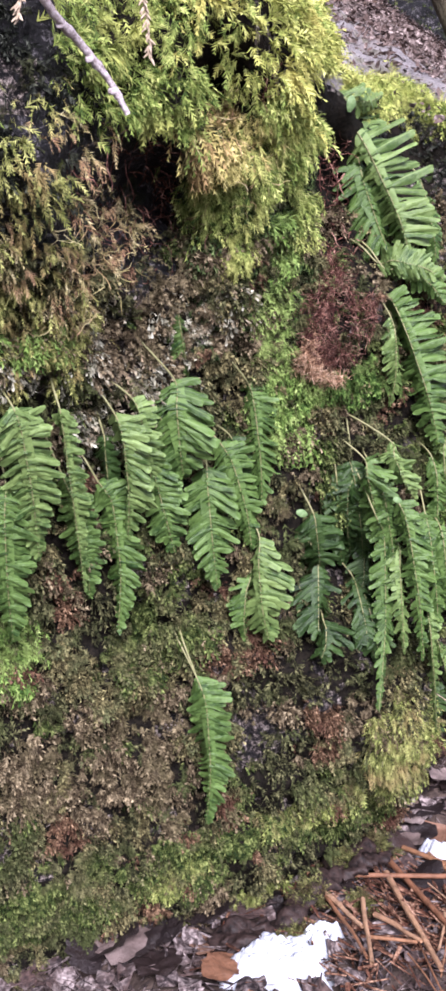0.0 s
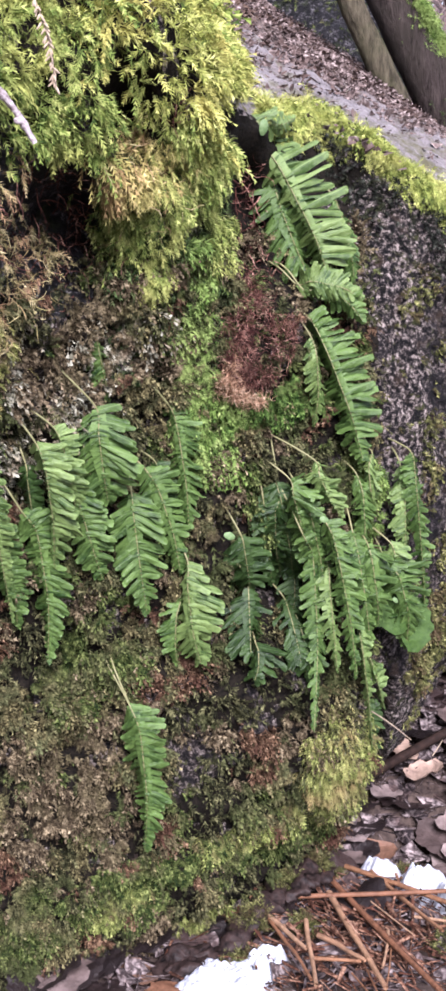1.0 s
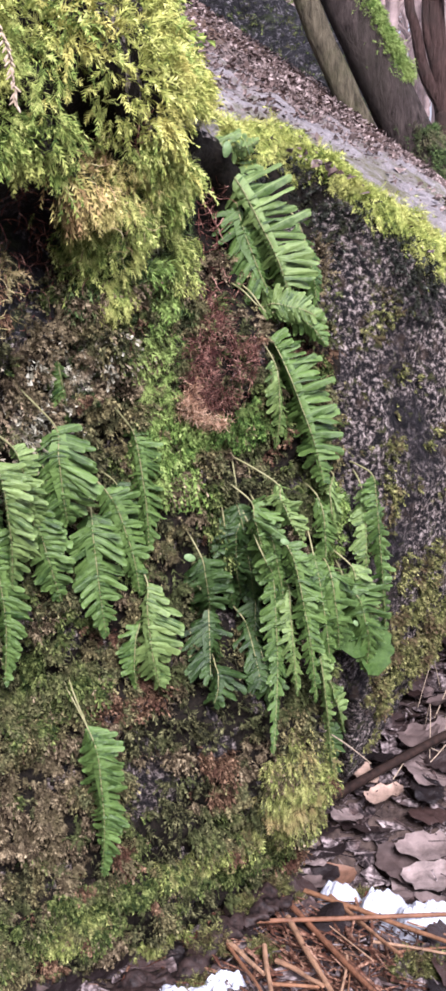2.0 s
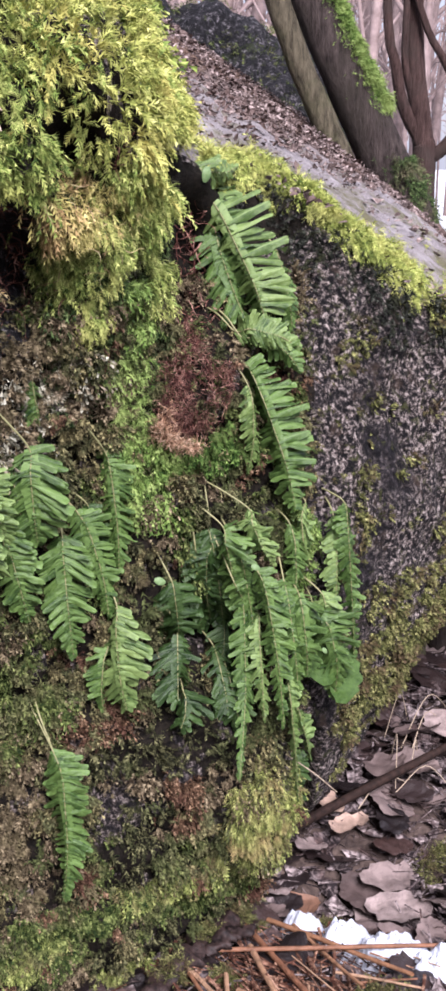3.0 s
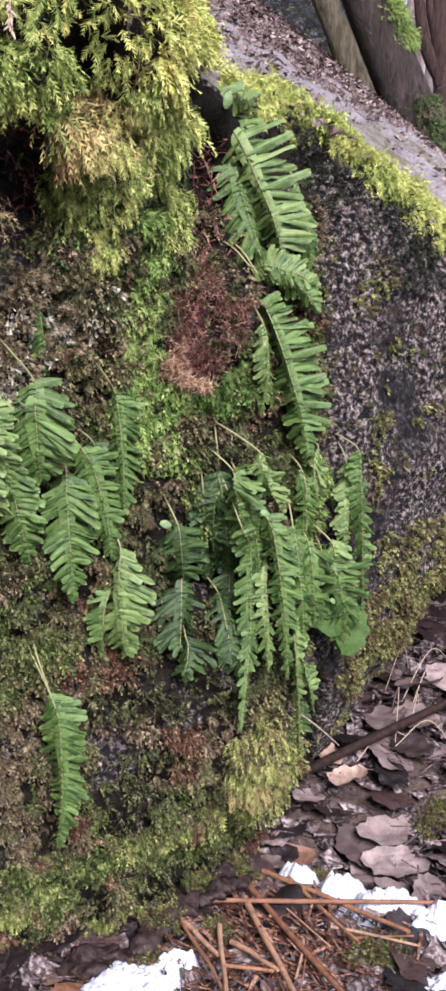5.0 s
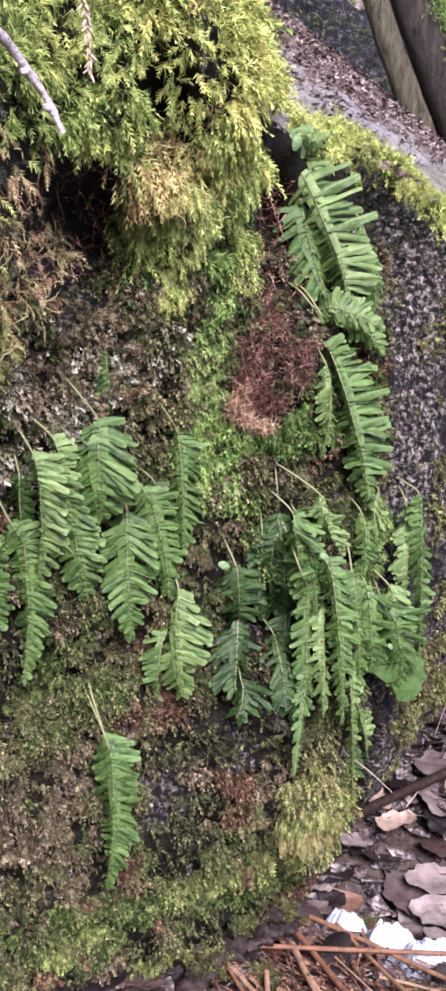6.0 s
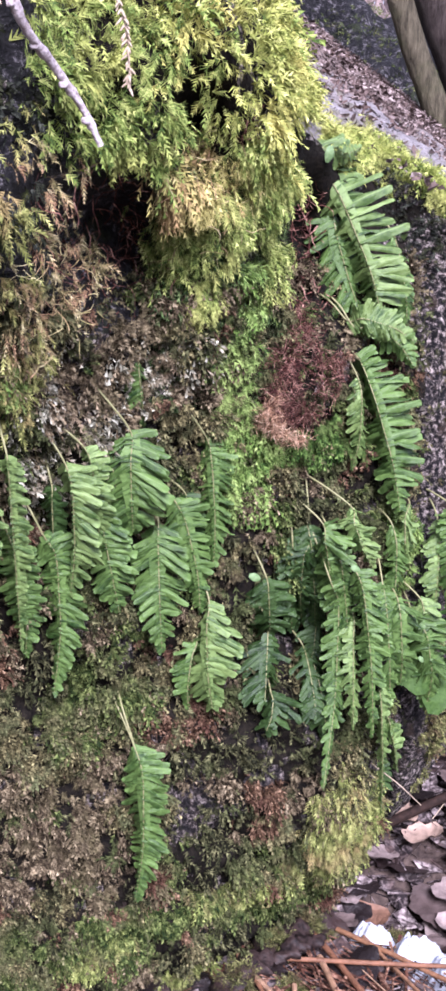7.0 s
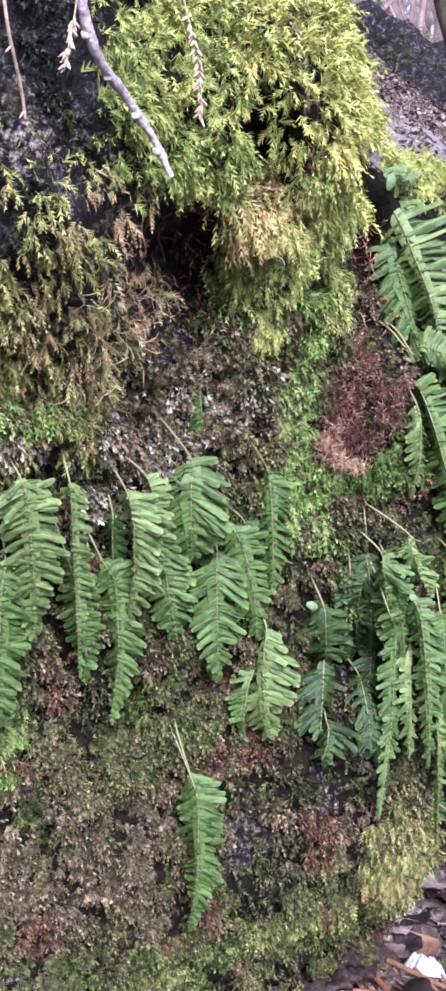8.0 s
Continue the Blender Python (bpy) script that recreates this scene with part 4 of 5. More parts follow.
def frond(base, start, mid, tip, left, right, tone):
    """A hanging polypody frond: a bare stalk from base to start, then a blade by mid to tip, as wide as left and right."""
    r = fern_random
    top = new("fern_frond")
    top.location = base
    base, start, mid, tip = (Vector(p) for p in (base, start, mid, tip))
    word = "pale green" if tone > 0.68 else "deep green shaded" if tone < 0.33 else "fresh green"
    tagged(top, word + " fern frond hanging from the mossy boulder", "fern", "ferns on the boulder")
    sag = (base + start) / 2 + Vector((0, -0.006, 0.003))
    line = curve([base, sag, start, (start + mid) / 2 + (mid - (start + tip) / 2) * 0.4, mid, (mid + tip) / 2 + (mid - (start + tip) / 2) * 0.4, tip], 30)
    v, f = tube([p - base for p in line], [0.0010 - 0.0002 * i / 10 if i < 10 else 0.0006 - 0.0003 * (i - 10) / 20 for i in range(31)], 5)
    sheet("stalk", v, f, STIPE, top)
    blade = line[10:]
    length = sum((b - a).length for a, b in zip(blade, blade[1:]))
    full = max(left, right, 0.014)
    left, right, full = left * 1.1, right * 1.1, full * 1.1
    count = max(8, int(length / (0.0019 + 0.060 * full)))
    # Low tones get the copy with shade in its colour.
    mat = FERN_PALE if tone > 0.68 else FERN_SHADED if tone < 0.33 else FERN_MID
    turn, sway = r.uniform(0, 6.28), r.uniform(2.0, 4.5)
    mess = 0.65 if base.x > 0.08 and base.z < 0.6 else 0.2
    vs = []
    for i, at in enumerate(blade):
        u = i / (len(blade) - 1)
        t = (blade[min(i + 1, len(blade) - 1)] - blade[max(i - 1, 0)]).normalized()
        out = Vector((0.25 + 0.4 * math.sin(turn + sway * u), -1, 0.15))
        out = (out - t * out.dot(t)).normalized()
        side = t.cross(out).normalized()
        wing = (0.2 if full > 0.036 else 0.32) * full * min(1, 0.5 + 2 * u) * (1 - 0.8 * u ** 2)
        for sign, wide in ((1, left), (0, 0), (-1, right)):
            seen = min(1, wide / full)
            p = at - base + (side * sign * seen - out * math.sqrt(1 - seen * seen) * abs(sign)) * wing * r.uniform(0.85, 1.15) - out * 0.0006
            vs.append(tuple(p))
    sheet("web", vs, grid_faces(len(blade), 3), mat, top)
    for i in range(count):
        u = (i + 0.35) / count
        k = u * (len(blade) - 1)
        a, b = blade[int(k)], blade[min(int(k) + 1, len(blade) - 1)]
        at = a.lerp(b, k - int(k))
        t = (b - a).normalized()
        out = Vector((0.25 + 0.4 * math.sin(turn + sway * u), -1, 0.15))
        out = (out - t * out.dot(t)).normalized()
        side = t.cross(out).normalized()
        shape = min(1, (0.45 if full > 0.03 else 0.7) + 2.2 * u) * 1.1 * (1 - 0.85 * max(0, (u - 0.45) / 0.55) ** 1.8)
        for sign, wide in ((1, left), (-1, right)):
            if r.random() < 0.02 + 0.1 * mess:
                continue
            seen = min(1, wide / full)
            lean = (-0.05 if full > 0.036 else 0.30) + 0.45 * u + r.gauss(0, 0.08 + 0.28 * mess)
            across = side * sign * seen - out * math.sqrt(1 - seen * seen) + out * r.uniform(-0.38, 0.15)
            x = (across.normalized() * math.cos(lean) + t * math.sin(lean)).normalized()
            z = (out * seen + side * sign * math.sqrt(1 - seen * seen) + t * r.gauss(-0.42, 0.22 + 0.4 * mess)).normalized()
            z = (z - x * z.dot(x)).normalized()
            y = z.cross(x)
            hand = 1 if y.dot(t) > 0 else -1
            ln = full * shape * r.uniform(0.75 - 0.3 * mess, 1.06) / max(0.6, math.cos(lean))
            wd = length / count * r.uniform(1.34, 1.6) * (1 - 0.3 * max(0, u - 0.6))
            ob = bpy.data.objects.new("pinna", r.choice(PINNAE[mat.name, hand]))
            scene.collection.objects.link(ob)
            ob.parent = top
            m = Matrix((x, y, z)).transposed().to_4x4() @ Matrix.Diagonal((max(ln, 0.003), wd, max(ln, 0.004) * 0.5, 1))
            ob.matrix_basis = Matrix.Translation(at - base) @ m


frond((-0.172, 0.987, 0.650), (-0.153, 0.948, 0.637), (-0.147, 0.966, 0.587), (-0.148, 1.010, 0.500), 0.022, 0.018, 0.80)
frond((-0.175, 1.016, 0.593), (-0.167, 0.982, 0.567), (-0.171, 0.991, 0.507), (-0.174, 1.022, 0.421), 0.016, 0.023, 0.45)
frond((-0.134, 1.011, 0.650), (-0.123, 0.980, 0.628), (-0.120, 0.999, 0.572), (-0.116, 1.050, 0.455), 0.003, 0.012, 0.95)
frond((-0.146, 1.025, 0.611), (-0.127, 1.020, 0.562), (-0.116, 1.041, 0.506), (-0.114, 1.066, 0.443), 0.009, 0.016, 0.35)
frond((-0.121, 1.053, 0.583), (-0.101, 1.044, 0.551), (-0.089, 1.060, 0.499), (-0.092, 1.084, 0.403), 0.013, 0.020, 0.60)
frond((-0.107, 1.042, 0.641), (-0.085, 1.027, 0.612), (-0.078, 1.037, 0.566), (-0.080, 1.063, 0.498), 0.006, 0.023, 0.80)
frond((-0.102, 1.046, 0.645), (-0.072, 1.041, 0.622), (-0.063, 1.051, 0.584), (-0.060, 1.076, 0.528), 0.005, 0.013, 0.70)
frond((-0.078, 1.089, 0.607), (-0.060, 1.068, 0.564), (-0.051, 1.073, 0.523), (-0.042, 1.095, 0.474), 0.017, 0.018, 0.50)
frond((-0.074, 1.068, 0.672), (-0.039, 1.075, 0.629), (-0.037, 1.076, 0.588), (-0.034, 1.095, 0.544), 0.027, 0.027, 0.55)
frond((-0.031, 1.108, 0.698), (-0.036, 1.082, 0.683), (-0.033, 1.089, 0.658), (-0.029, 1.103, 0.630), 0.010, 0.010, 0.5)
frond((-0.016, 1.133, 0.661), (0.022, 1.137, 0.614), (0.031, 1.139, 0.566), (0.035, 1.147, 0.503), 0.004, 0.020, 0.50)
frond((-0.029, 1.138, 0.587), (-0.002, 1.126, 0.563), (0.015, 1.131, 0.522), (0.026, 1.143, 0.462), 0.015, 0.021, 0.40)
frond((-0.020, 1.146, 0.577), (-0.014, 1.108, 0.546), (-0.011, 1.104, 0.502), (-0.005, 1.118, 0.433), 0.021, 0.022, 0.50)
frond((0.019, 1.174, 0.497), (0.033, 1.138, 0.472), (0.034, 1.130, 0.427), (0.042, 1.140, 0.373), 0.009, 0.029, 0.75)
frond((0.025, 1.177, 0.441), (0.025, 1.142, 0.432), (0.020, 1.135, 0.407), (0.021, 1.141, 0.371), 0.009, 0.009, 0.45)
frond((-0.053, 1.146, 0.395), (-0.024, 1.111, 0.347), (-0.013, 1.108, 0.286), (-0.016, 1.131, 0.185), 0.008, 0.023, 0.60)
# Low tones below paint the dark pocket's shade into the fronds.
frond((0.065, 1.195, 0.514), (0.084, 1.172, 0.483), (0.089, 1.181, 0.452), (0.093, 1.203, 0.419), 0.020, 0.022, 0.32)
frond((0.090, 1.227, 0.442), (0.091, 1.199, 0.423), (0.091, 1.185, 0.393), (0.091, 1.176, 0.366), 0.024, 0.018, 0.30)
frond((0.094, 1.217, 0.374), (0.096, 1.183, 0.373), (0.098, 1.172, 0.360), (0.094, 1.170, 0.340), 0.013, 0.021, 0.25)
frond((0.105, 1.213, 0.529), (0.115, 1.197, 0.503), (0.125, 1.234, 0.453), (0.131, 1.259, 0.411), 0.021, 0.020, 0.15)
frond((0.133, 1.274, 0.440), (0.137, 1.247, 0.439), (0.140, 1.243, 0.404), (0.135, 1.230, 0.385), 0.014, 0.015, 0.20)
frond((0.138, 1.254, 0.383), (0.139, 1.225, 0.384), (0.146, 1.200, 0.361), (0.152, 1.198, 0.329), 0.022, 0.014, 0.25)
frond((0.092, 1.209, 0.559), (0.130, 1.181, 0.534), (0.137, 1.177, 0.502), (0.152, 1.214, 0.450), 0.005, 0.022, 0.40)
frond((0.107, 1.216, 0.552), (0.142, 1.178, 0.480), (0.155, 1.193, 0.410), (0.151, 1.172, 0.284), 0.011, 0.014, 0.55)
frond((0.107, 1.217, 0.573), (0.155, 1.185, 0.549), (0.162, 1.176, 0.526), (0.180, 1.192, 0.492), 0.008, 0.015, 0.70)
frond((0.119, 1.221, 0.547), (0.163, 1.178, 0.492), (0.179, 1.176, 0.434), (0.195, 1.191, 0.329), 0.012, 0.017, 0.6)
frond((0.193, 1.245, 0.474), (0.204, 1.192, 0.466), (0.210, 1.182, 0.432), (0.217, 1.199, 0.379), 0.011, 0.025, 0.60)
frond((0.217, 1.256, 0.458), (0.224, 1.205, 0.442), (0.243, 1.206, 0.406), (0.250, 1.231, 0.342), 0.015, 0.024, 0.50)
frond((0.229, 1.270, 0.551), (0.252, 1.231, 0.543), (0.258, 1.219, 0.482), (0.274, 1.252, 0.358), 0.011, 0.012, 0.45)
frond((0.205, 1.258, 0.547), (0.212, 1.219, 0.547), (0.208, 1.206, 0.523), (0.218, 1.215, 0.486), 0.008, 0.012, 0.85)
frond((0.200, 1.248, 0.375), (0.197, 1.197, 0.378), (0.204, 1.194, 0.330), (0.216, 1.219, 0.238), 0.005, 0.010, 0.90)
frond((0.213, 1.259, 0.336), (0.209, 1.206, 0.345), (0.216, 1.203, 0.323), (0.229, 1.230, 0.276), 0.004, 0.010, 0.80)
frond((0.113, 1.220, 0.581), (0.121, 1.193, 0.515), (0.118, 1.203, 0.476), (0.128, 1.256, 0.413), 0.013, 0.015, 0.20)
frond((0.123, 1.280, 0.806), (0.124, 1.252, 0.796), (0.136, 1.246, 0.757), (0.155, 1.248, 0.713), 0.027, 0.022, 0.55)
frond((0.099, 1.270, 0.857), (0.103, 1.250, 0.845), (0.143, 1.235, 0.782), (0.174, 1.235, 0.706), 0.018, 0.042, 0.72)
frond((0.169, 1.300, 0.791), (0.183, 1.280, 0.781), (0.193, 1.262, 0.745), (0.199, 1.255, 0.705), 0.012, 0.010, 0.60)
frond((0.101, 1.240, 0.698), (0.152, 1.225, 0.677), (0.179, 1.205, 0.617), (0.201, 1.205, 0.544), 0.013, 0.033, 0.50)
frond((0.112, 1.260, 0.729), (0.143, 1.235, 0.706), (0.169, 1.225, 0.707), (0.203, 1.235, 0.692), 0.014, 0.014, 0.70)
frond((0.127, 1.240, 0.695), (0.154, 1.218, 0.659), (0.159, 1.208, 0.623), (0.156, 1.215, 0.577), 0.009, 0.010, 0.80)
frond((0.122, 1.260, 0.729), (0.149, 1.232, 0.701), (0.177, 1.230, 0.696), (0.205, 1.235, 0.670), 0.013, 0.016, 0.55)
frond((0.093, 1.260, 0.864), (0.100, 1.220, 0.857), (0.120, 1.225, 0.849), (0.144, 1.260, 0.854), 0.012, 0.014, 0.78)
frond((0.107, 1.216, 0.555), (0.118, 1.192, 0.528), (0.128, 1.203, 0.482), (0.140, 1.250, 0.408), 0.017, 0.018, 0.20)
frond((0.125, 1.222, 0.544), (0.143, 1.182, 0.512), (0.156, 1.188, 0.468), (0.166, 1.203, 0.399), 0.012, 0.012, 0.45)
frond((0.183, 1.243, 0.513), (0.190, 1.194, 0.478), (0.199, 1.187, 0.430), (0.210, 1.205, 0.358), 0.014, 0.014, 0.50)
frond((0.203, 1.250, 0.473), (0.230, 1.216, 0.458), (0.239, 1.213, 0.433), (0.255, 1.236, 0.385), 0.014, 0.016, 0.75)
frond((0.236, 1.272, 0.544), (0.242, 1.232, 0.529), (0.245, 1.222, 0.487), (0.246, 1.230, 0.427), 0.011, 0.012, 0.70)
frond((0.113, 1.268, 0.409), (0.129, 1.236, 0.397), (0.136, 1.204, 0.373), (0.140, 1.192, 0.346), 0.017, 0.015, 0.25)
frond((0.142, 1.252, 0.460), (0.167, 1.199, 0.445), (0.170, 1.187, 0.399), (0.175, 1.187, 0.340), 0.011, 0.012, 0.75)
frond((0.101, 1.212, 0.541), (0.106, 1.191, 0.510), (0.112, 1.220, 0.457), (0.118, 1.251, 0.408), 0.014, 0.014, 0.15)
frond((0.182, 1.246, 0.538), (0.196, 1.209, 0.529), (0.202, 1.200, 0.494), (0.201, 1.206, 0.448), 0.011, 0.011, 0.50)
frond((-0.104, 1.058, 0.614), (-0.096, 1.043, 0.591), (-0.095, 1.047, 0.564), (-0.094, 1.065, 0.528), 0.008, 0.010, 0.30)
frond((-0.068, 1.093, 0.627), (-0.056, 1.076, 0.610), (-0.048, 1.085, 0.575), (-0.046, 1.100, 0.534), 0.012, 0.013, 0.30)
frond((-0.163, 1.007, 0.626), (-0.152, 0.984, 0.592), (-0.149, 0.996, 0.547), (-0.156, 1.021, 0.483), 0.015, 0.013, 0.60)
frond((-0.029, 1.137, 0.593), (0.007, 1.139, 0.566), (0.012, 1.140, 0.534), (0.020, 1.149, 0.499), 0.011, 0.012, 0.30)
frond((0.222, 1.335, 0.262), (0.224, 1.318, 0.245), (0.228, 1.325, 0.20), (0.224, 1.345, 0.155), 0.014, 0.017, 0.20)


# ---- leaf litter ----
def leaf_mesh(name, seed, mat, lobes=0.0):
    """A dry leaf 1 long: wavy rim, folded midrib, crumpled blade and a short stalk."""
    rr = random.Random(seed)
    vs, fs, n, m = [], [], 13, 9
    bend, fold, curl = rr.uniform(-0.25, 0.35), rr.uniform(-0.15, 0.3), rr.uniform(-0.25, 0.5)
    waves = [(rr.uniform(4, 20), rr.uniform(-14, 14), rr.uniform(0, 6), rr.uniform(0.004, 0.016)) for _ in range(8)]
    skew = rr.uniform(-0.12, 0.12)
    for i in range(n):
        u = i / (n - 1)
        w = 0.36 * math.sin(math.pi * min(1, u * 0.9 + 0.06)) ** 0.75 * (1 + lobes * math.cos(u * 24 + seed)) + 0.006
        for k in range(m):
            s = 2 * k / (m - 1) - 1
            edge = 1 + 0.16 * rr.uniform(-1, 1) * (abs(s) > 0.9)
            z = bend * (u - 0.5) ** 2 + fold * abs(s) * w + curl * max(0, abs(s) - 0.5) ** 2 * w * 2
            z += sum(h * math.sin(a * u + b * s * w + c) for a, b, c, h in waves)
            vs.append((u - 0.5, s * w * edge + skew * math.sin(3 * u), z))
    for i in range(n - 1):
        for k in range(m - 1):
            a = i * m + k
            fs.append((a, a + m, a + m + 1, a + 1))
    me = bpy.data.meshes.new(name)
    me.from_pydata(vs, [], fs)
    for pl in me.polygons:
        pl.use_smooth = True
    me.materials.append(mat)
    return me


LEAVES_BROWN = [leaf_mesh("dead_leaf", i + 60, LEAF_BROWN, 0.1 * (i % 2)) for i in range(3)]
LEAVES = [leaf_mesh("dead_leaf", i, LEAF, 0.05 * (i % 2)) for i in range(9)]
LEAVES_TAN = [leaf_mesh("dead_leaf", i + 20, LEAF_TAN, 0.1) for i in range(2)]
LEAVES_DARK = [leaf_mesh("dead_leaf", i + 40, LEAF_DARK, 0.1 * (i % 2)) for i in range(3)]
lr = random.Random(4)


def floor_at(x, y):
    return float(ground_z(np.array(x), np.array(y)))


def dead_leaf(x, y, size, mesh, label, up=0.0, tilt=0.35, turn=None):
    ob = new("dead_leaf", mesh)
    turn = lr.uniform(0, 360) if turn is None else turn
    ob.matrix_basis = (pose(x, y, floor_at(x, y) + 0.006 + up, math.degrees(lr.uniform(-tilt, tilt)), math.degrees(lr.uniform(-tilt, tilt)), turn)
                       @ Matrix.Diagonal((size, size, size, 1)))
    return tagged(ob, label, "leaf", "leaf litter")


SNOWY = [(0.062, 1.14, 0.065, 0.045), (0.102, 1.172, 0.03, 0.03), (0.252, 1.372, 0.03, 0.035), (0.30, 1.315, 0.05, 0.045), (0.355, 1.268, 0.045, 0.03)]
placed = 0
while placed < 330:
    x, y = lr.uniform(-0.3, 0.95), lr.uniform(1.08, 2.5)
    if float(face_y(np.array(x), np.array(0.04))) < y + 0.005 or x < (y - 1.0) * 0.15 - 0.3:
        continue
    if y > 1.9 and x < 0.4:
        continue
    if any(math.hypot((x - a) / c, (y - b) / d) < 1.15 for a, b, c, d in SNOWY):
        continue
    among_stalks = 0.08 < x < 0.36 and y < 1.36
    if among_stalks and lr.random() < 0.72:
        continue
    dark = among_stalks or lr.random() < (0.78 if x < 0.14 else 0.40)
    if not dark and x < 0.14 and lr.random() < 0.6:
        dead_leaf(x, y, lr.uniform(0.04, 0.07), lr.choice(LEAVES_BROWN), "damp orange brown dead leaf on the forest floor", up=lr.uniform(0, 0.02))
        placed += 1
        continue
    dead_leaf(x, y, lr.uniform(0.045, 0.092), lr.choice(LEAVES_DARK if dark else LEAVES),
              "blackened wet dead leaf on the forest floor" if dark else "greyish brown dead leaf on the forest floor", up=lr.uniform(0, 0.02))
    placed += 1
dead_leaf(0.348, 1.59, 0.062, LEAVES_TAN[0], "pale tan dead leaf on the forest floor", 0.022, 0.15, 40)
dead_leaf(0.320, 1.627, 0.052, LEAVES_TAN[1], "pale tan dead leaf on the forest floor", 0.022, 0.2, 150)
dead_leaf(0.383, 1.52, 0.075, LEAVES[0], "large greyish dead leaf on the forest floor", 0.02, 0.2, 20)
dead_leaf(0.347, 1.50, 0.08, LEAVES[2], "large greyish dead leaf on the forest floor", 0.018, 0.2, 110)
dead_leaf(-0.004, 1.12, 0.055, LEAVES_BROWN[0], "curled orange brown dead leaf beside the snow", 0.016, 0.3, 70)
dead_leaf(0.255, 1.46, 0.07, LEAVES_BROWN[1], "torn brown dead leaf on the forest floor", 0.016, 0.25, 15)
dead_leaf(0.332, 1.415, 0.075, LEAVES[4], "large greyish dead leaf beside the melting snow", 0.018, 0.2, 60)
dead_leaf(0.385, 1.455, 0.085, LEAVES[6], "large greyish dead leaf on the forest floor", 0.02, 0.2, 150)
dead_leaf(0.403, 1.59, 0.06, LEAVES_DARK[0], "blackened wet dead leaf on the forest floor", 0.022, 0.3, 80)
dead_leaf(0.400, 1.56, 0.055, LEAVES_DARK[1], "blackened wet dead leaf on the forest floor", 0.020, 0.3, 10)


for i in range(16):
    x = -0.14 + 0.026 * i
    y = float(face_y(np.array(x), np.array(0.02))) - lr.uniform(0.01, 0.05)
    dead_leaf(x, y, lr.uniform(0.045, 0.07), lr.choice(LEAVES_DARK), "blackened wet dead leaf against the boulder's foot", lr.uniform(0.004, 0.02), 0.6)


# ---- dead stalks and sticks ----
def stalk(a, b, r, mat=STALK, name="dead_stalk", label="orange brown dead bracken stalk lying on the litter"):
    a, b = Vector(a), Vector(b)
    over = (b - a) * 0.12
    a, b = a + Vector((0, 0, 0.014)), b + Vector((0, 0, 0.014))
    m1 = a.lerp(b, 0.35) + Vector((lr.uniform(-1, 1), lr.uniform(-1, 1), lr.uniform(0, 1))) * 0.0015
    m2 = a.lerp(b, 0.7) + Vector((lr.uniform(-1, 1), lr.uniform(-1, 1), lr.uniform(0, 1))) * 0.0015
    ob = rod(name, [a - over, m1, m2, b + over], r * 0.85, r * 0.65, mat, n=8, wobble=0.15)
    return tagged(ob, label, "stalk", "dead stalks")


stalk((0.124, 1.275, 0.022), (0.389, 1.263, 0.026), 0.0035)
stalk((0.176, 1.354, 0.009), (0.254, 1.110, 0.032), 0.0045)
stalk((0.183, 1.264, 0.021), (0.208, 1.113, 0.032), 0.0042)
stalk((0.148, 1.217, 0.023), (0.145, 1.117, 0.032), 0.0034)
stalk((0.109, 1.239, 0.023), (0.138, 1.172, 0.032), 0.0035)
stalk((0.224, 1.357, -0.002), (0.327, 1.217, 0.030), 0.0038)
stalk((0.162, 1.195, 0.023), (0.194, 1.146, 0.032), 0.0034)
stalk((0.243, 1.339, 0.001), (0.280, 1.198, 0.031), 0.0030)
stalk((0.154, 1.159, 0.024), (0.189, 1.141, 0.032), 0.0027)
stalk((0.272, 1.223, 0.022), (0.336, 1.184, 0.031), 0.0021)
stalk((0.113, 1.221, 0.024), (0.138, 1.125, 0.032), 0.0027)
for i in range(9):
    a = Vector((lr.uniform(0.12, 0.36), lr.uniform(1.10, 1.36), 0))
    w = lr.gauss(-0.9, 0.6)
    b = a + Vector((math.cos(w), math.sin(w), 0)) * lr.uniform(0.05, 0.12)
    if face_y(np.array(a.x), np.array(0.03)) < a.y + 0.02:
        continue
    stalk((a.x, a.y, floor_at(a.x, a.y) + 0.008), (b.x, b.y, floor_at(b.x, b.y) + 0.012), lr.uniform(0.0009, 0.0022), label="thin brown dead bracken stalk lying on the litter")
stalk((0.285, 1.575, 0.012), (0.52, 1.70, 0.065), 0.0085, STALK_DARK, "fallen_stick", "dark brown fallen stick lying on dead leaves")


def foot_bark(points, r, label):
    """A rotten strip of bark or root lying along the boulder's foot, lumpy and split."""
    n = 40
    line = curve(points, n)
    v, f = tube(line, [r * (0.3 + 0.7 * math.sin(math.pi * min(1, 0.1 + 0.86 * i / n))) for i in range(n + 1)], 14)
    v = np.array(v)
    core = np.repeat(np.array([tuple(p) for p in line]), 14, 0)
    v = core + (v - core) * (1 + 1.2 * rough(v, 0.022, 4) + 0.6 * rough(v + 3.0, 0.007, 3))[:, None]
    v[:, 2] = core[:, 2] + 0.65 * (v[:, 2] - core[:, 2])
    return tagged(sheet("rotten_bark", v, f, BARK_WET), label, "bark")


foot_bark([(0.052, 1.192, 0.026), (0.08, 1.222, 0.034), (0.115, 1.268, 0.036), (0.152, 1.322, 0.034), (0.19, 1.365, 0.024)], 0.015, "wet black rotten bark lying along the boulder's foot")
foot_bark([(0.13, 1.262, 0.038), (0.155, 1.285, 0.046), (0.185, 1.31, 0.04)], 0.010, "wet reddish brown broken bark among dead stalks")
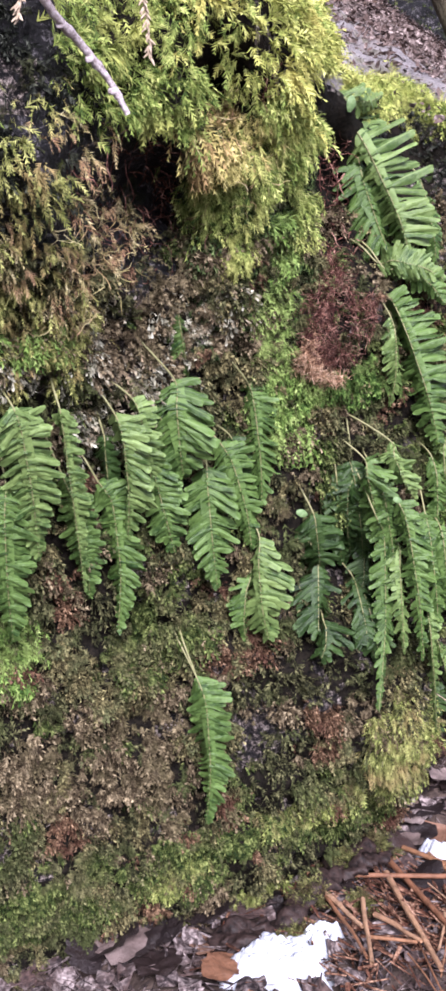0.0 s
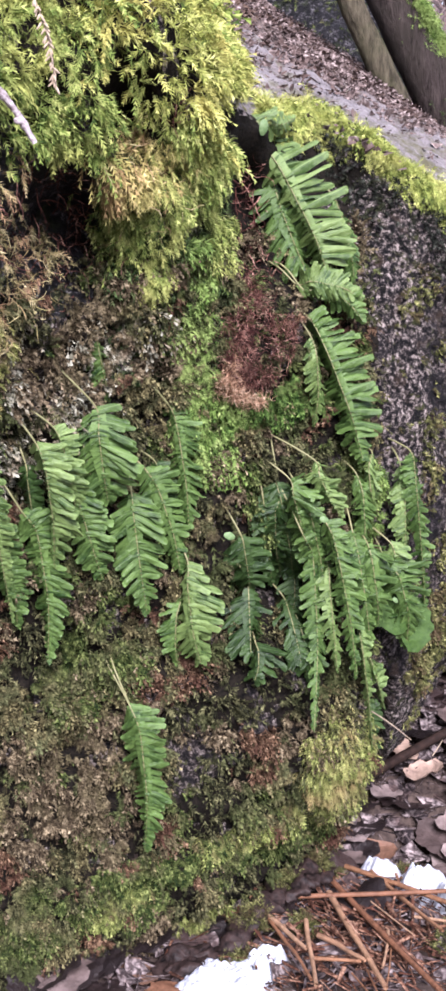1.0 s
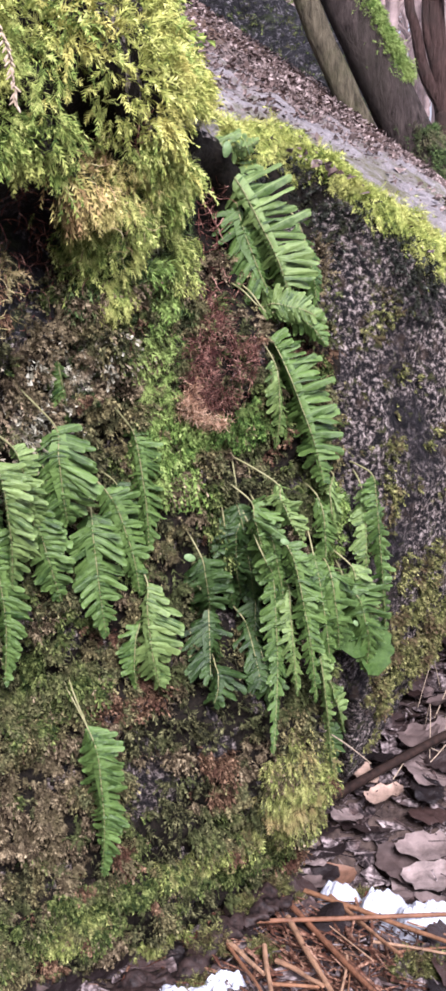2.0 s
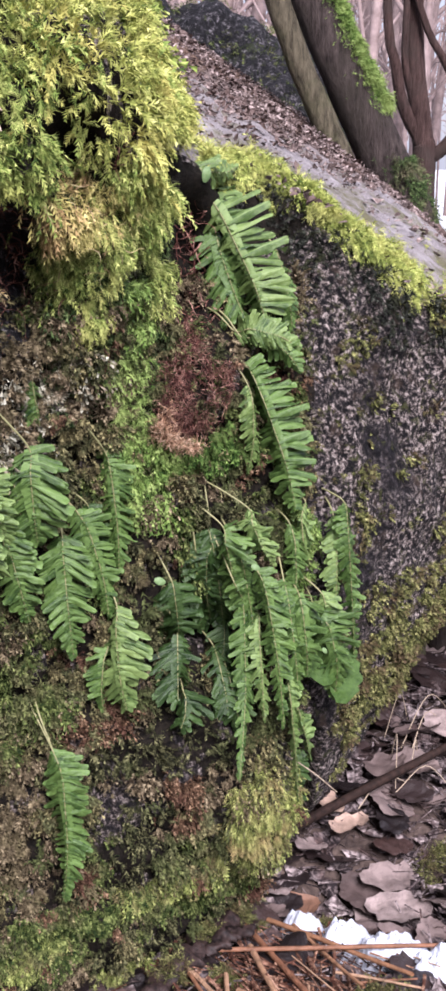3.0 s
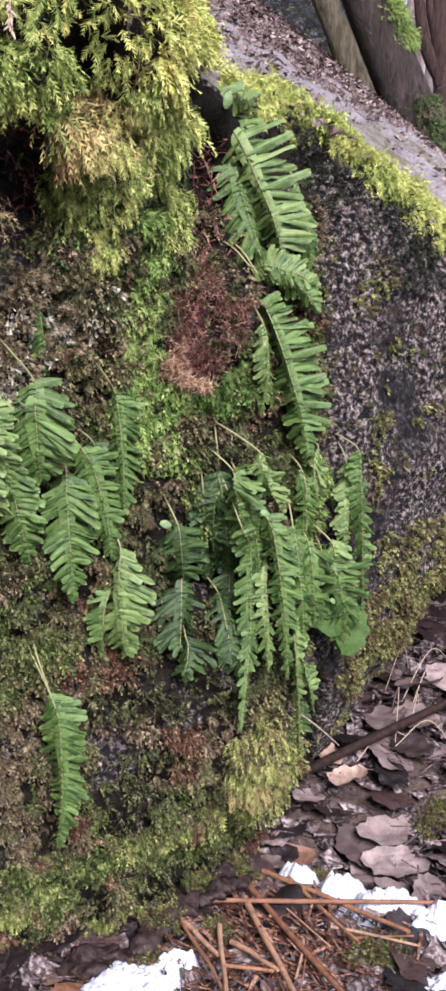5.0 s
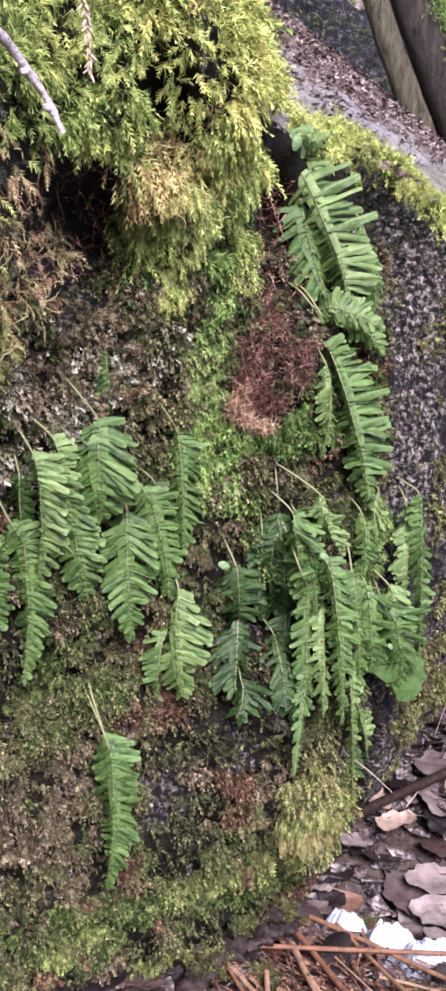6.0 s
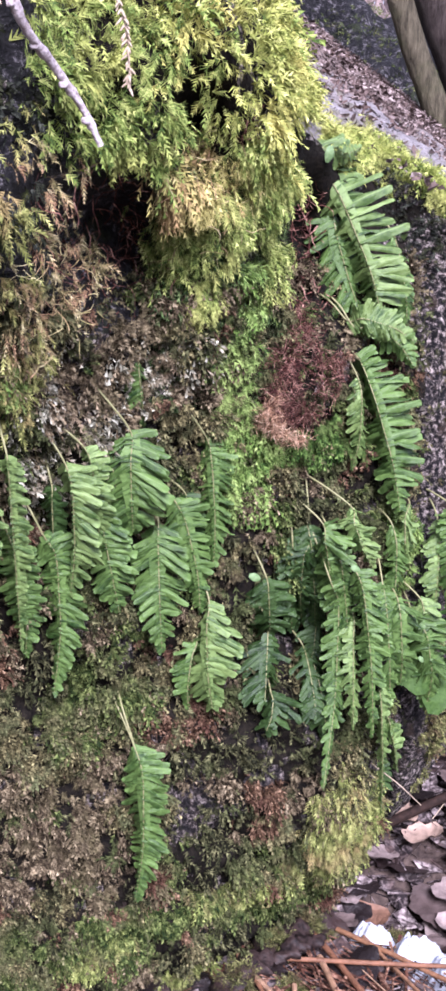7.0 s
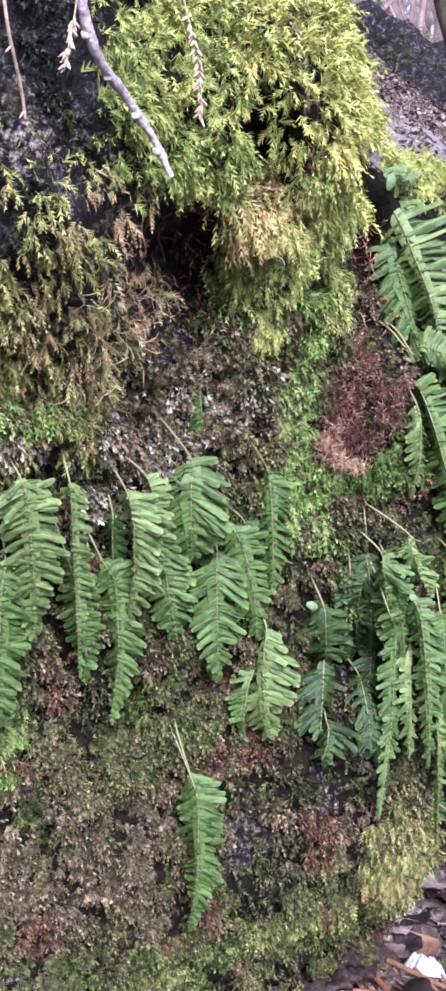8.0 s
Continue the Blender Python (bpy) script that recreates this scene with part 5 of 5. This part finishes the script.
clod = lump("soil_clod", (0.026, 1.176, 0.016), (0.036, 0.026, 0.022), BARK_WET, 4.0, 30, 0.015, 0.3)
tagged(clod, "black wet clod of soil under the boulder's edge", "soil")


def build_debris():
    """Needles, stalk ends and crumbs between the leaves."""
    rs = np.random.RandomState(8)
    N = 9000
    x, y = rs.uniform(-0.25, 0.9, N), rs.uniform(1.08, 2.3, N)
    ok = face_y(x, np.full(N, 0.03)) > y
    x, y = x[ok], y[ok]
    N = len(x)
    c = np.stack([x, y, ground_z(x, y) + rs.uniform(0.002, 0.018, N)], 1)
    d = unit(np.stack([rs.normal(size=N), rs.normal(size=N), rs.normal(size=N) * 0.25], 1)) * rs.uniform(0.006, 0.03, N)[:, None]
    w = unit(np.cross(d, rs.normal(size=(N, 3)))) * rs.uniform(0.0004, 0.0018, N)[:, None]
    v = np.stack([c - d - w, c - d + w, c + d + w * 0.6, c + d - w * 0.6], 1).reshape(-1, 3)
    f = np.arange(N * 4).reshape(-1, 4)
    tagged(sheet("litter_crumbs", v, f, LITTER, smooth=False), "needles and broken bits among the dead leaves", "litter", kind="stuff")


build_debris()


def build_stalk_bits():
    """Splinters and curled skins of the dead stalks, matted over the litter."""
    rs = np.random.RandomState(58)
    N = 520
    x, y = rs.normal(0.2, 0.085, N), rs.normal(1.22, 0.07, N)
    ok = face_y(x, np.full(N, 0.03)) > y + 0.02
    x, y = x[ok], y[ok]
    N = len(x)
    c = np.stack([x, y, ground_z(x, y) + rs.uniform(0.006, 0.024, N)], 1)
    w = rs.normal(-0.9, 0.7, N)
    d = np.stack([np.cos(w), np.sin(w), 0.2 * rs.normal(size=N)], 1) * rs.uniform(0.006, 0.028, N)[:, None]
    a = unit(np.cross(d, rs.normal(size=(N, 3)) * 0.4 + [0, 0, 1])) * rs.uniform(0.0008, 0.0026, N)[:, None]
    up = unit(np.cross(a, d)) * rs.uniform(0.0005, 0.0014, N)[:, None]
    v = np.stack([c - d - a, c - d + up, c - d + a, c + d - a * 0.6, c + d + up * 0.6, c + d + a * 0.6], 1)
    q = np.array([(0, 1, 4, 3), (1, 2, 5, 4)])
    f = (np.arange(N)[:, None, None] * 6 + q[None]).reshape(-1, 4)
    tagged(sheet("stalk_bits", v.reshape(-1, 3), f, SPLINTER, smooth=False), "rust brown splinters of dead bracken stalks on the litter", "litter", kind="stuff")


build_stalk_bits()


def build_fragments():
    """Torn and crumpled bits of leaf that fill the gaps in the litter."""
    rs = np.random.RandomState(18)
    N = 5200
    x, y = rs.uniform(-0.3, 1.0, N), rs.uniform(1.05, 2.6, N)
    ok = face_y(x, np.full(N, 0.03)) > y - 0.01
    x, y = x[ok], y[ok]
    N = len(x)
    c = np.stack([x, y, ground_z(x, y) + rs.uniform(0.0, 0.016, N)], 1)
    a = unit(np.stack([rs.normal(size=N), rs.normal(size=N), rs.normal(size=N) * 0.35], 1))
    b = unit(np.cross(unit(rs.normal(size=(N, 3)) * 0.3 + [0, 0, 1]), a))
    h = np.cross(a, b)
    r = rs.uniform(0.006, 0.022, N)[:, None]
    vs = [c + h * r * 0.2]
    for k in range(7):
        w = 2 * math.pi * k / 7
        vs.append(c + (a * math.cos(w) + b * math.sin(w) * 0.7) * r * rs.uniform(0.6, 1.25, N)[:, None] + h * r * rs.normal(size=N)[:, None] * 0.25)
    v = np.stack(vs, 1)
    q = np.array([(0, 1 + k, 1 + (k + 1) % 7) for k in range(7)])
    f = (np.arange(N)[:, None, None] * 8 + q[None]).reshape(-1, 3)
    tagged(sheet("leaf_fragments", v.reshape(-1, 3), f, LITTER, smooth=False), "torn dead leaf fragments covering the forest floor", "litter", kind="stuff")


build_fragments()


def build_carpet():
    """Fallen leaves strewn over the floor all round."""
    rs = np.random.RandomState(38)
    N = 30000
    a, r = rs.uniform(0, 2 * math.pi, N), 7.0 * np.sqrt(rs.uniform(0.0, 1, N))
    x, y = 0.3 + r * np.cos(a), 1.5 + r * np.sin(a)
    ok = ((x < -0.35) | (x > 1.0) | (y < 0.95) | (y > 2.7)) & ~((np.abs(x + 0.3) < 0.9) & (y > 0.9) & (y < 2.4))
    x, y = x[ok], y[ok]
    N = len(x)
    c = np.stack([x, y, ground_z(x, y) + rs.uniform(0.004, 0.02, N)], 1)
    d = unit(np.stack([rs.normal(size=N), rs.normal(size=N), rs.normal(size=N) * 0.15], 1))
    b = unit(np.cross(unit(rs.normal(size=(N, 3)) * 0.2 + [0, 0, 1]), d))
    h, s = np.cross(d, b), rs.uniform(0.02, 0.05, N)[:, None]
    v = np.stack([c + d * s * p + b * s * w + h * s * z for p, w, z in ((-1, 0, 0.1), (-0.5, 0.45, 0.15), (0.2, 0.5, 0.1), (1, 0, 0.2), (0.2, -0.5, 0.15), (-0.5, -0.45, 0.1), (0, 0, -0.05))], 1)
    q = np.array([(6, k, (k + 1) % 6) for k in range(6)])
    f = (np.arange(N)[:, None, None] * 7 + q[None]).reshape(-1, 3)
    tagged(sheet("leaf_carpet", v.reshape(-1, 3), f, LITTER, smooth=False), "fallen dead leaves carpeting the forest floor", "litter", kind="stuff")


build_carpet()


# ---- snow ----
def snow(x, y, rx, ry, h, seed, turn=0.0):
    n, m = 72, 26
    vs = []
    for i in range(m):
        r = (i / (m - 1))
        for k in range(n):
            a = 2 * math.pi * k / n
            edge = 1 + 0.36 * noise.fractal(Vector((math.cos(a) * 1.3, math.sin(a) * 1.3, seed)), 1.0, 2.0, 4)
            u, v = math.cos(a) * rx * r * edge, math.sin(a) * ry * r * edge
            X, Y = x + u * math.cos(turn) - v * math.sin(turn), y + u * math.sin(turn) + v * math.cos(turn)
            lift = h * (1 - r ** 3) + 0.010 * noise.fractal(Vector((X, Y, seed)) / 0.016, 0.8, 2.0, 5) * (1 - r ** 4) - 0.012 * r ** 6
            vs.append((X, Y, floor_at(X, Y) + 0.008 + lift))
    fs = [(i * n + k, i * n + (k + 1) % n, (i + 1) * n + (k + 1) % n, (i + 1) * n + k) for i in range(m - 1) for k in range(n)]
    ob = sheet("snow_patch", vs, fs, SNOW)
    return tagged(ob, "small patch of melting old snow on dead leaves", "snow", "snow patches")


snow(0.058, 1.138, 0.058, 0.044, 0.022, 1)
snow(0.102, 1.172, 0.024, 0.026, 0.02, 2)
snow(0.254, 1.372, 0.03, 0.036, 0.032, 3, 0.4)
snow(0.292, 1.328, 0.036, 0.04, 0.034, 9, -0.5)
snow(0.335, 1.285, 0.042, 0.032, 0.03, 4, -0.3)
snow(0.38, 1.25, 0.036, 0.024, 0.024, 5)
snow(0.37, 1.14, 0.045, 0.03, 0.013, 12)
snow(0.72, 2.42, 0.12, 0.16, 0.03, 6)
snow(0.655, 2.30, 0.035, 0.07, 0.03, 14)


def ground_moss(name, x, y, r, k, lift=0.006):
    rs = np.random.RandomState(hash_name(name) + int(x * 1000))
    a, q = rs.uniform(0, 6.283, k), r * np.sqrt(rs.uniform(0, 1, k))
    X, Y = x + q * np.cos(a) * 1.2, y + q * np.sin(a)
    p = np.stack([X, Y, ground_z(X, Y) + 0.012 * (1 - (q / r) ** 2) + lift], 1)
    n = np.tile(np.array([[0, -0.3, 1.0]]), (k, 1))
    shoots(name, p, unit(n), 0.012, 0.0032, MOSS_SUNNED, "small clump of green moss on the forest floor", hang=0.3, spread=0.7)


ground_moss("ground_moss", 0.300, 1.447, 0.026, 500)
ground_moss("ground_moss", 0.457, 1.529, 0.03, 500)
ground_moss("ground_moss", 0.312, 1.192, 0.03, 500)
ground_moss("ground_moss", 0.07, 1.178, 0.022, 400)
ground_moss("ground_moss", 0.196, 1.374, 0.024, 400)
ground_moss("ground_moss", 0.153, 1.236, 0.018, 300)
ground_moss("ground_moss", 0.088, 1.232, 0.014, 260, 0.022)
ground_moss("ground_moss", 0.132, 1.296, 0.016, 300, 0.028)
ground_moss("ground_moss", 0.172, 1.345, 0.014, 260, 0.03)


# ---- twig and dry stems before the cushion ----
def build_twig():
    top = new("lichened_twig")
    top.location = (-0.061, 0.887, 0.846)
    tagged(top, "grey lichen-crusted bare twig hanging over the moss", "twig")
    o = Vector(top.location)
    pts = [(-0.127, 0.805, 1.009), (-0.116, 0.815, 0.954), (-0.111, 0.824, 0.929), (-0.103, 0.839, 0.906), (-0.087, 0.868, 0.885), (-0.071, 0.882, 0.863), (-0.061, 0.887, 0.844)]
    line = curve([Vector(p) - o for p in pts], 40)
    v, f = tube(line, [0.0036 - 0.0016 * i / 40 + (0.0008 if i % 6 == 0 else 0) for i in range(41)], 9, 0.3)
    sheet("stem", v, f, TWIG, top)
    for i in range(5, 40, 6):
        k = lump("bud_scar", tuple(line[i] + Vector((0.002 * (-1) ** i, -0.002, 0))), (0.0026, 0.0024, 0.0023), TWIG, i, 8, 0.002, 0.25)
        k.parent = top


build_twig()


def seed_head(ps, r, heads, size, label):
    top = new("dry_grass")
    top.location = ps[0]
    tagged(top, label, "grass")
    o = Vector(ps[0])
    line = curve([Vector(p) - o for p in ps], 24)
    v, f = tube(line, [r] * 25, 5)
    sheet("stem", v, f, STRAW, top)
    rr = random.Random(len(ps) * 7 + heads)
    for i in range(heads):
        c = line[int(24 * (0.45 + 0.55 * i / max(heads - 1, 1)))]
        d = Vector((rr.uniform(-1, 1), rr.uniform(-1, 0.2), rr.uniform(-1.6, -0.6))).normalized() * size * rr.uniform(0.7, 1.2)
        v, f = tube([c, c + d * 0.35, c + d * 0.75, c + d], [0.0006, size * 0.16, size * 0.12, 0.0003], 6)
        sheet("husk", v, f, STRAW, top)


seed_head([(-0.113, 0.818, 0.944), (-0.114, 0.816, 0.928), (-0.116, 0.814, 0.912), (-0.118, 0.814, 0.898)], 0.0005, 30, 0.0055, "dry straw-coloured grass seed head beside the twig")
seed_head([(-0.063, 0.863, 0.963), (-0.058, 0.863, 0.940), (-0.048, 0.868, 0.908), (-0.045, 0.877, 0.878)], 0.0005, 44, 0.0055, "dry whitish grass seed head lying on the moss")
seed_head([(-0.157, 0.827, 0.957), (-0.152, 0.832, 0.918), (-0.146, 0.857, 0.880), (-0.143, 0.867, 0.841)], 0.0011, 3, 0.005, "thin dry grass stem with a few buds")


# ---- bare stalks, curled pale lobes and dry grass ----
ob = rod("bare_fern", [(-0.043, 1.148, 0.389), (-0.036, 1.12, 0.378), (-0.0245, 1.112, 0.349)], 0.001, 0.0008, STIPE, sides=5)
tagged(ob, "thin bare greenish fern stalk on the boulder", "fern")
for a, m, b in (((0.436, 1.756, 0.02), (0.43, 1.70, 0.09), (0.42, 1.649, 0.03)), ((0.449, 1.763, 0.03), (0.50, 1.81, 0.10), (0.552, 1.865, 0.05)),
                ((0.457, 1.735, 0.03), (0.49, 1.78, 0.085), (0.529, 1.834, 0.05)), ((0.363, 1.617, 0.02), (0.40, 1.64, 0.055), (0.441, 1.659, 0.035)),
                ((0.419, 1.642, 0.03), (0.46, 1.65, 0.065), (0.496, 1.644, 0.035)), ((0.483, 1.85, 0.04), (0.46, 1.82, 0.10), (0.434, 1.794, 0.04)),
                ((0.466, 1.716, 0.03), (0.455, 1.69, 0.085), (0.444, 1.673, 0.03)), ((0.205, 1.25, 0.275), (0.235, 1.245, 0.255), (0.262, 1.255, 0.228))):
    ob = rod("dry_grass", [a, m, b], 0.0008, 0.0005, STRAW, sides=5)
    tagged(ob, "thin pale dry grass among the litter", "grass", "dry grass")


def curled_lobe(x, y, z, size, turn):
    """A pale lobe rolled so that its underside shows."""
    vs, fs, n, m = [], [], 8, 7
    for i in range(n):
        u = i / (n - 1)
        w = 0.42 * math.sin(math.pi * min(1, 0.08 + 0.86 * u)) ** 0.7
        for k in range(m):
            a = (k / (m - 1) - 0.5) * 2.6
            vs.append(((u - 0.5) * size, math.sin(a) * w * size * 0.8, (math.cos(a) * w - 0.5 * (u - 0.5) ** 2) * size * 0.28))
    for i in range(n - 1):
        for k in range(m - 1):
            q = i * m + k
            fs.append((q, q + m, q + m + 1, q + 1))
    ob = sheet("curled_fern", vs, fs, LOBE_PALE)
    ob.matrix_basis = pose(x, y, z, 75, turn, 10)
    tagged(ob, "pale curled fern lobe showing its underside", "fern", "curled fern lobes")


for spot in ((0.159, 1.160, 0.501, 0.009, 20), (0.229, 1.178, 0.413, 0.007, 50), (0.072, 1.158, 0.489, 0.011, 20), (0.111, 1.205, 0.847, 0.014, 100)):
    curled_lobe(*spot)


# ---- broad leaves of a small herb under the ferns ----
def herb_leaf(x, y, z, size, tilt, turn):
    mesh = leaf_mesh("herb_leaf", int(x * 1000), HERB, 0.05)
    ob = new("herb_leaf", mesh)
    ob.matrix_basis = pose(x, y, z, 62, tilt, turn) @ pose(0, 0, 0, 0, 0, 90) @ Matrix.Diagonal((size, size * 0.85, size * 0.7, 1))
    tagged(ob, "broad fresh green herb leaf below the ferns", "leaf", "herb leaves")


herb_leaf(0.259, 1.235, 0.365, 0.055, 8, 5)
herb_leaf(0.236, 1.225, 0.385, 0.05, -16, -10)


# ---- litter on the slab ----
def slab_litter():
    rs = np.random.RandomState(28)
    N = 15000
    x, y = rs.uniform(0.06, 0.5, N), rs.uniform(1.3, 2.25, N)
    ok = rs.uniform(size=N) < np.clip((y - 1.45 - 0.6 * (x - 0.2)) / 0.35, 0.12, 1)
    x, y = x[ok], y[ok]
    N = len(x)
    c = np.stack([x, y, top_z(x, y) + rs.uniform(0.0, 0.008, N)], 1)
    a = unit(np.stack([rs.normal(size=N), rs.normal(size=N), rs.normal(size=N) * 0.4], 1))
    b = unit(np.cross(unit(rs.normal(size=(N, 3)) * 0.4 + [0, 0, 1]), a))
    r = (0.001 + 0.0065 * rs.uniform(size=N) ** 2.2)[:, None]
    v = np.stack([c + (a * math.cos(w) + b * math.sin(w) * 0.6) * r * rs.uniform(0.6, 1.3, N)[:, None] + np.cross(a, b) * r * rs.normal(size=N)[:, None] * 0.3 for w in (0, 1.2, 2.4, 3.7, 5.0)], 1)
    q = np.array([(0, 1, 2), (0, 2, 3), (0, 3, 4)])
    f = (np.arange(N)[:, None, None] * 5 + q[None]).reshape(-1, 3)
    tagged(sheet("slab_litter", v.reshape(-1, 3), f, LITTER_PALE, smooth=False), "crumbled leaf litter lying on the flat rock", "litter", kind="stuff")


slab_litter()
ob = rod("thin_twig", [(0.255, 2.16, 0.970), (0.28, 2.14, 0.957), (0.305, 2.10, 0.938), (0.334, 2.06, 0.912)], 0.0016, 0.001, STALK_DARK, n=14, wobble=0.3)
tagged(ob, "thin dark twig lying on the flat rock", "twig")


# ---- trees behind ----
def tree(name, label, trunk, r0, r1, mat, limbs=()):
    top = new(name)
    top.location = trunk[0]
    tagged(top, label, "tree")
    o = Vector(trunk[0])
    rod("trunk", [Vector(p) - o for p in trunk], r0, r1, mat, top, 40, 16, 0.06)
    for ps, a, b in limbs:
        rod("limb", [Vector(p) - o for p in ps], a, b, mat, top, 14, 9, 0.1)
    return top


main = tree("leaning_tree", "dark smooth-barked leaning tree trunk with moss", [(0.64, 2.16, -0.05), (0.60, 2.16, 0.5), (0.530, 2.15, 0.74), (0.458, 2.15, 0.88), (0.362, 2.15, 1.065), (0.16, 2.2, 1.5), (-0.1, 2.3, 2.4)], 0.047, 0.030, BARK)
tree("slender_tree", "slender olive-barked tree trunk leaning beside another", [(0.55, 2.10, -0.05), (0.52, 2.10, 0.45), (0.438, 2.10, 0.75), (0.358, 2.1, 0.926), (0.298, 2.1, 1.055), (0.13, 2.1, 1.5), (-0.05, 2.15, 2.2)], 0.024, 0.016, BARK_OLIVE)
tree("forked_sapling", "reddish many-stemmed bare sapling", [(0.74, 3.0, -0.05), (0.735, 3.0, 0.80), (0.725, 3.0, 0.93), (0.70, 3.0, 1.1), (0.69, 3.0, 1.4), (0.7, 3.1, 2.4)], 0.03, 0.014, BARK_RED,
     [([(0.733, 3.0, 0.90), (0.68, 2.99, 0.98), (0.655, 2.98, 1.07), (0.63, 2.98, 1.2), (0.6, 3.0, 1.8)], 0.016, 0.008),
      ([(0.735, 3.0, 0.87), (0.77, 2.99, 0.895), (0.80, 2.98, 0.94), (0.86, 2.98, 1.05), (0.95, 3.0, 1.5)], 0.016, 0.01),
      ([(0.80, 2.98, 0.98), (0.784, 2.97, 1.037), (0.75, 2.96, 1.09), (0.708, 2.96, 1.16), (0.62, 2.96, 1.4)], 0.011, 0.007),
      ([(0.70, 3.0, 1.0), (0.675, 2.98, 1.08), (0.67, 2.97, 1.2), (0.66, 2.97, 1.6)], 0.009, 0.006)])


def trunk_moss():
    rs = np.random.RandomState(6)
    N = 5000
    u = rs.uniform(0, 1, N)
    z = 0.93 + 0.2 * u
    x = 0.458 - 0.52 * (z - 0.88)
    a = rs.normal(0.25, 0.45, N)
    n = np.stack([np.cos(a), -np.sin(a), 0.3 * np.ones(N)], 1)
    p = np.stack([x, np.full(N, 2.15), z], 1) + n * 0.037
    ob = shoots("trunk_moss", p - np.array([[0.64, 2.16, -0.05]]), unit(n), 0.013, 0.0036, MOSS_LIME, "", hang=0.5, segs=4, parent=main)
    ob["label"] = "yellow green moss on the trunk"


trunk_moss()


def foot_moss():
    rs = np.random.RandomState(7)
    N = 1600
    z = rs.uniform(0.72, 0.86, N)
    x = 0.458 + (0.88 - z) * 0.43
    a = rs.normal(0.7, 0.6, N)
    n = np.stack([np.cos(a), -np.sin(a), 0.3 * np.ones(N)], 1)
    p = np.stack([x, np.full(N, 2.15), z], 1) + n * 0.042
    ob = shoots("foot_moss", p - np.array([[0.64, 2.16, -0.05]]), unit(n), 0.014, 0.004, MOSS_DEEP, "", hang=0.4, segs=4, parent=main)
    ob["label"] = "dark green moss round the trunk's foot"


foot_moss()
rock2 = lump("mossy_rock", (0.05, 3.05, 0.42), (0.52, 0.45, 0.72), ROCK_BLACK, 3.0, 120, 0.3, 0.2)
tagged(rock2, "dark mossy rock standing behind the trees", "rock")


def rock2_moss():
    rs = np.random.RandomState(16)
    me = rock2.data
    co = np.empty(len(me.vertices) * 3)
    no = np.empty(len(me.vertices) * 3)
    me.vertices.foreach_get("co", co)
    me.vertices.foreach_get("normal", no)
    co, no = co.reshape(-1, 3), no.reshape(-1, 3)
    if (no * (co - np.array([0.05, 3.05, 0.5]))).sum() < 0:
        no = -no
    pick = rs.randint(0, len(co), 26000)
    p, n = co[pick] + rs.normal(size=(26000, 3)) * 0.008, no[pick]
    ok = (p[:, 1] < 3.05) & (rough(p, 0.12, 4) > 0.02)
    shoots("far_rock_moss", p[ok], n[ok], 0.02, 0.006, MOSS_GREEN, "dark green moss on the rock behind", hang=0.6, segs=4)


rock2_moss()


def far_woods():
    rr = random.Random(2)
    vs, fs = [], []
    for i in range(260):
        dist = rr.uniform(9, 45)
        ang = radians(rr.uniform(2, 34))
        x, y = math.sin(ang) * dist, math.cos(ang) * dist
        h, r, lean = rr.uniform(4, 9), rr.uniform(0.02, 0.09), rr.uniform(-0.6, 0.6)
        stems = [([(x, y, -0.2), (x + lean * 0.3, y, h * 0.35), (x + lean, y, h)], r, r * 0.4)]
        for _ in range(16):
            z = rr.uniform(1.3, 6.0)
            dx = rr.uniform(-1, 1)
            stems.append(([(x, y, z), (x + dx * 0.5, y, z + 0.4), (x + dx, y + rr.uniform(-0.4, 0.4), z + rr.uniform(0.3, 1.2))], r * 0.35, r * 0.12))
        for ps, a, b in stems:
            v, f = tube(curve(ps, 6), [a + (b - a) * k / 6 for k in range(7)], 5)
            fs += [tuple(c + len(vs) for c in q) for q in f]
            vs += v
    tagged(sheet("far_woods", vs, fs, BARK_FAR), "pale brown bare winter woods in the distance", "woods", kind="stuff")


far_woods()
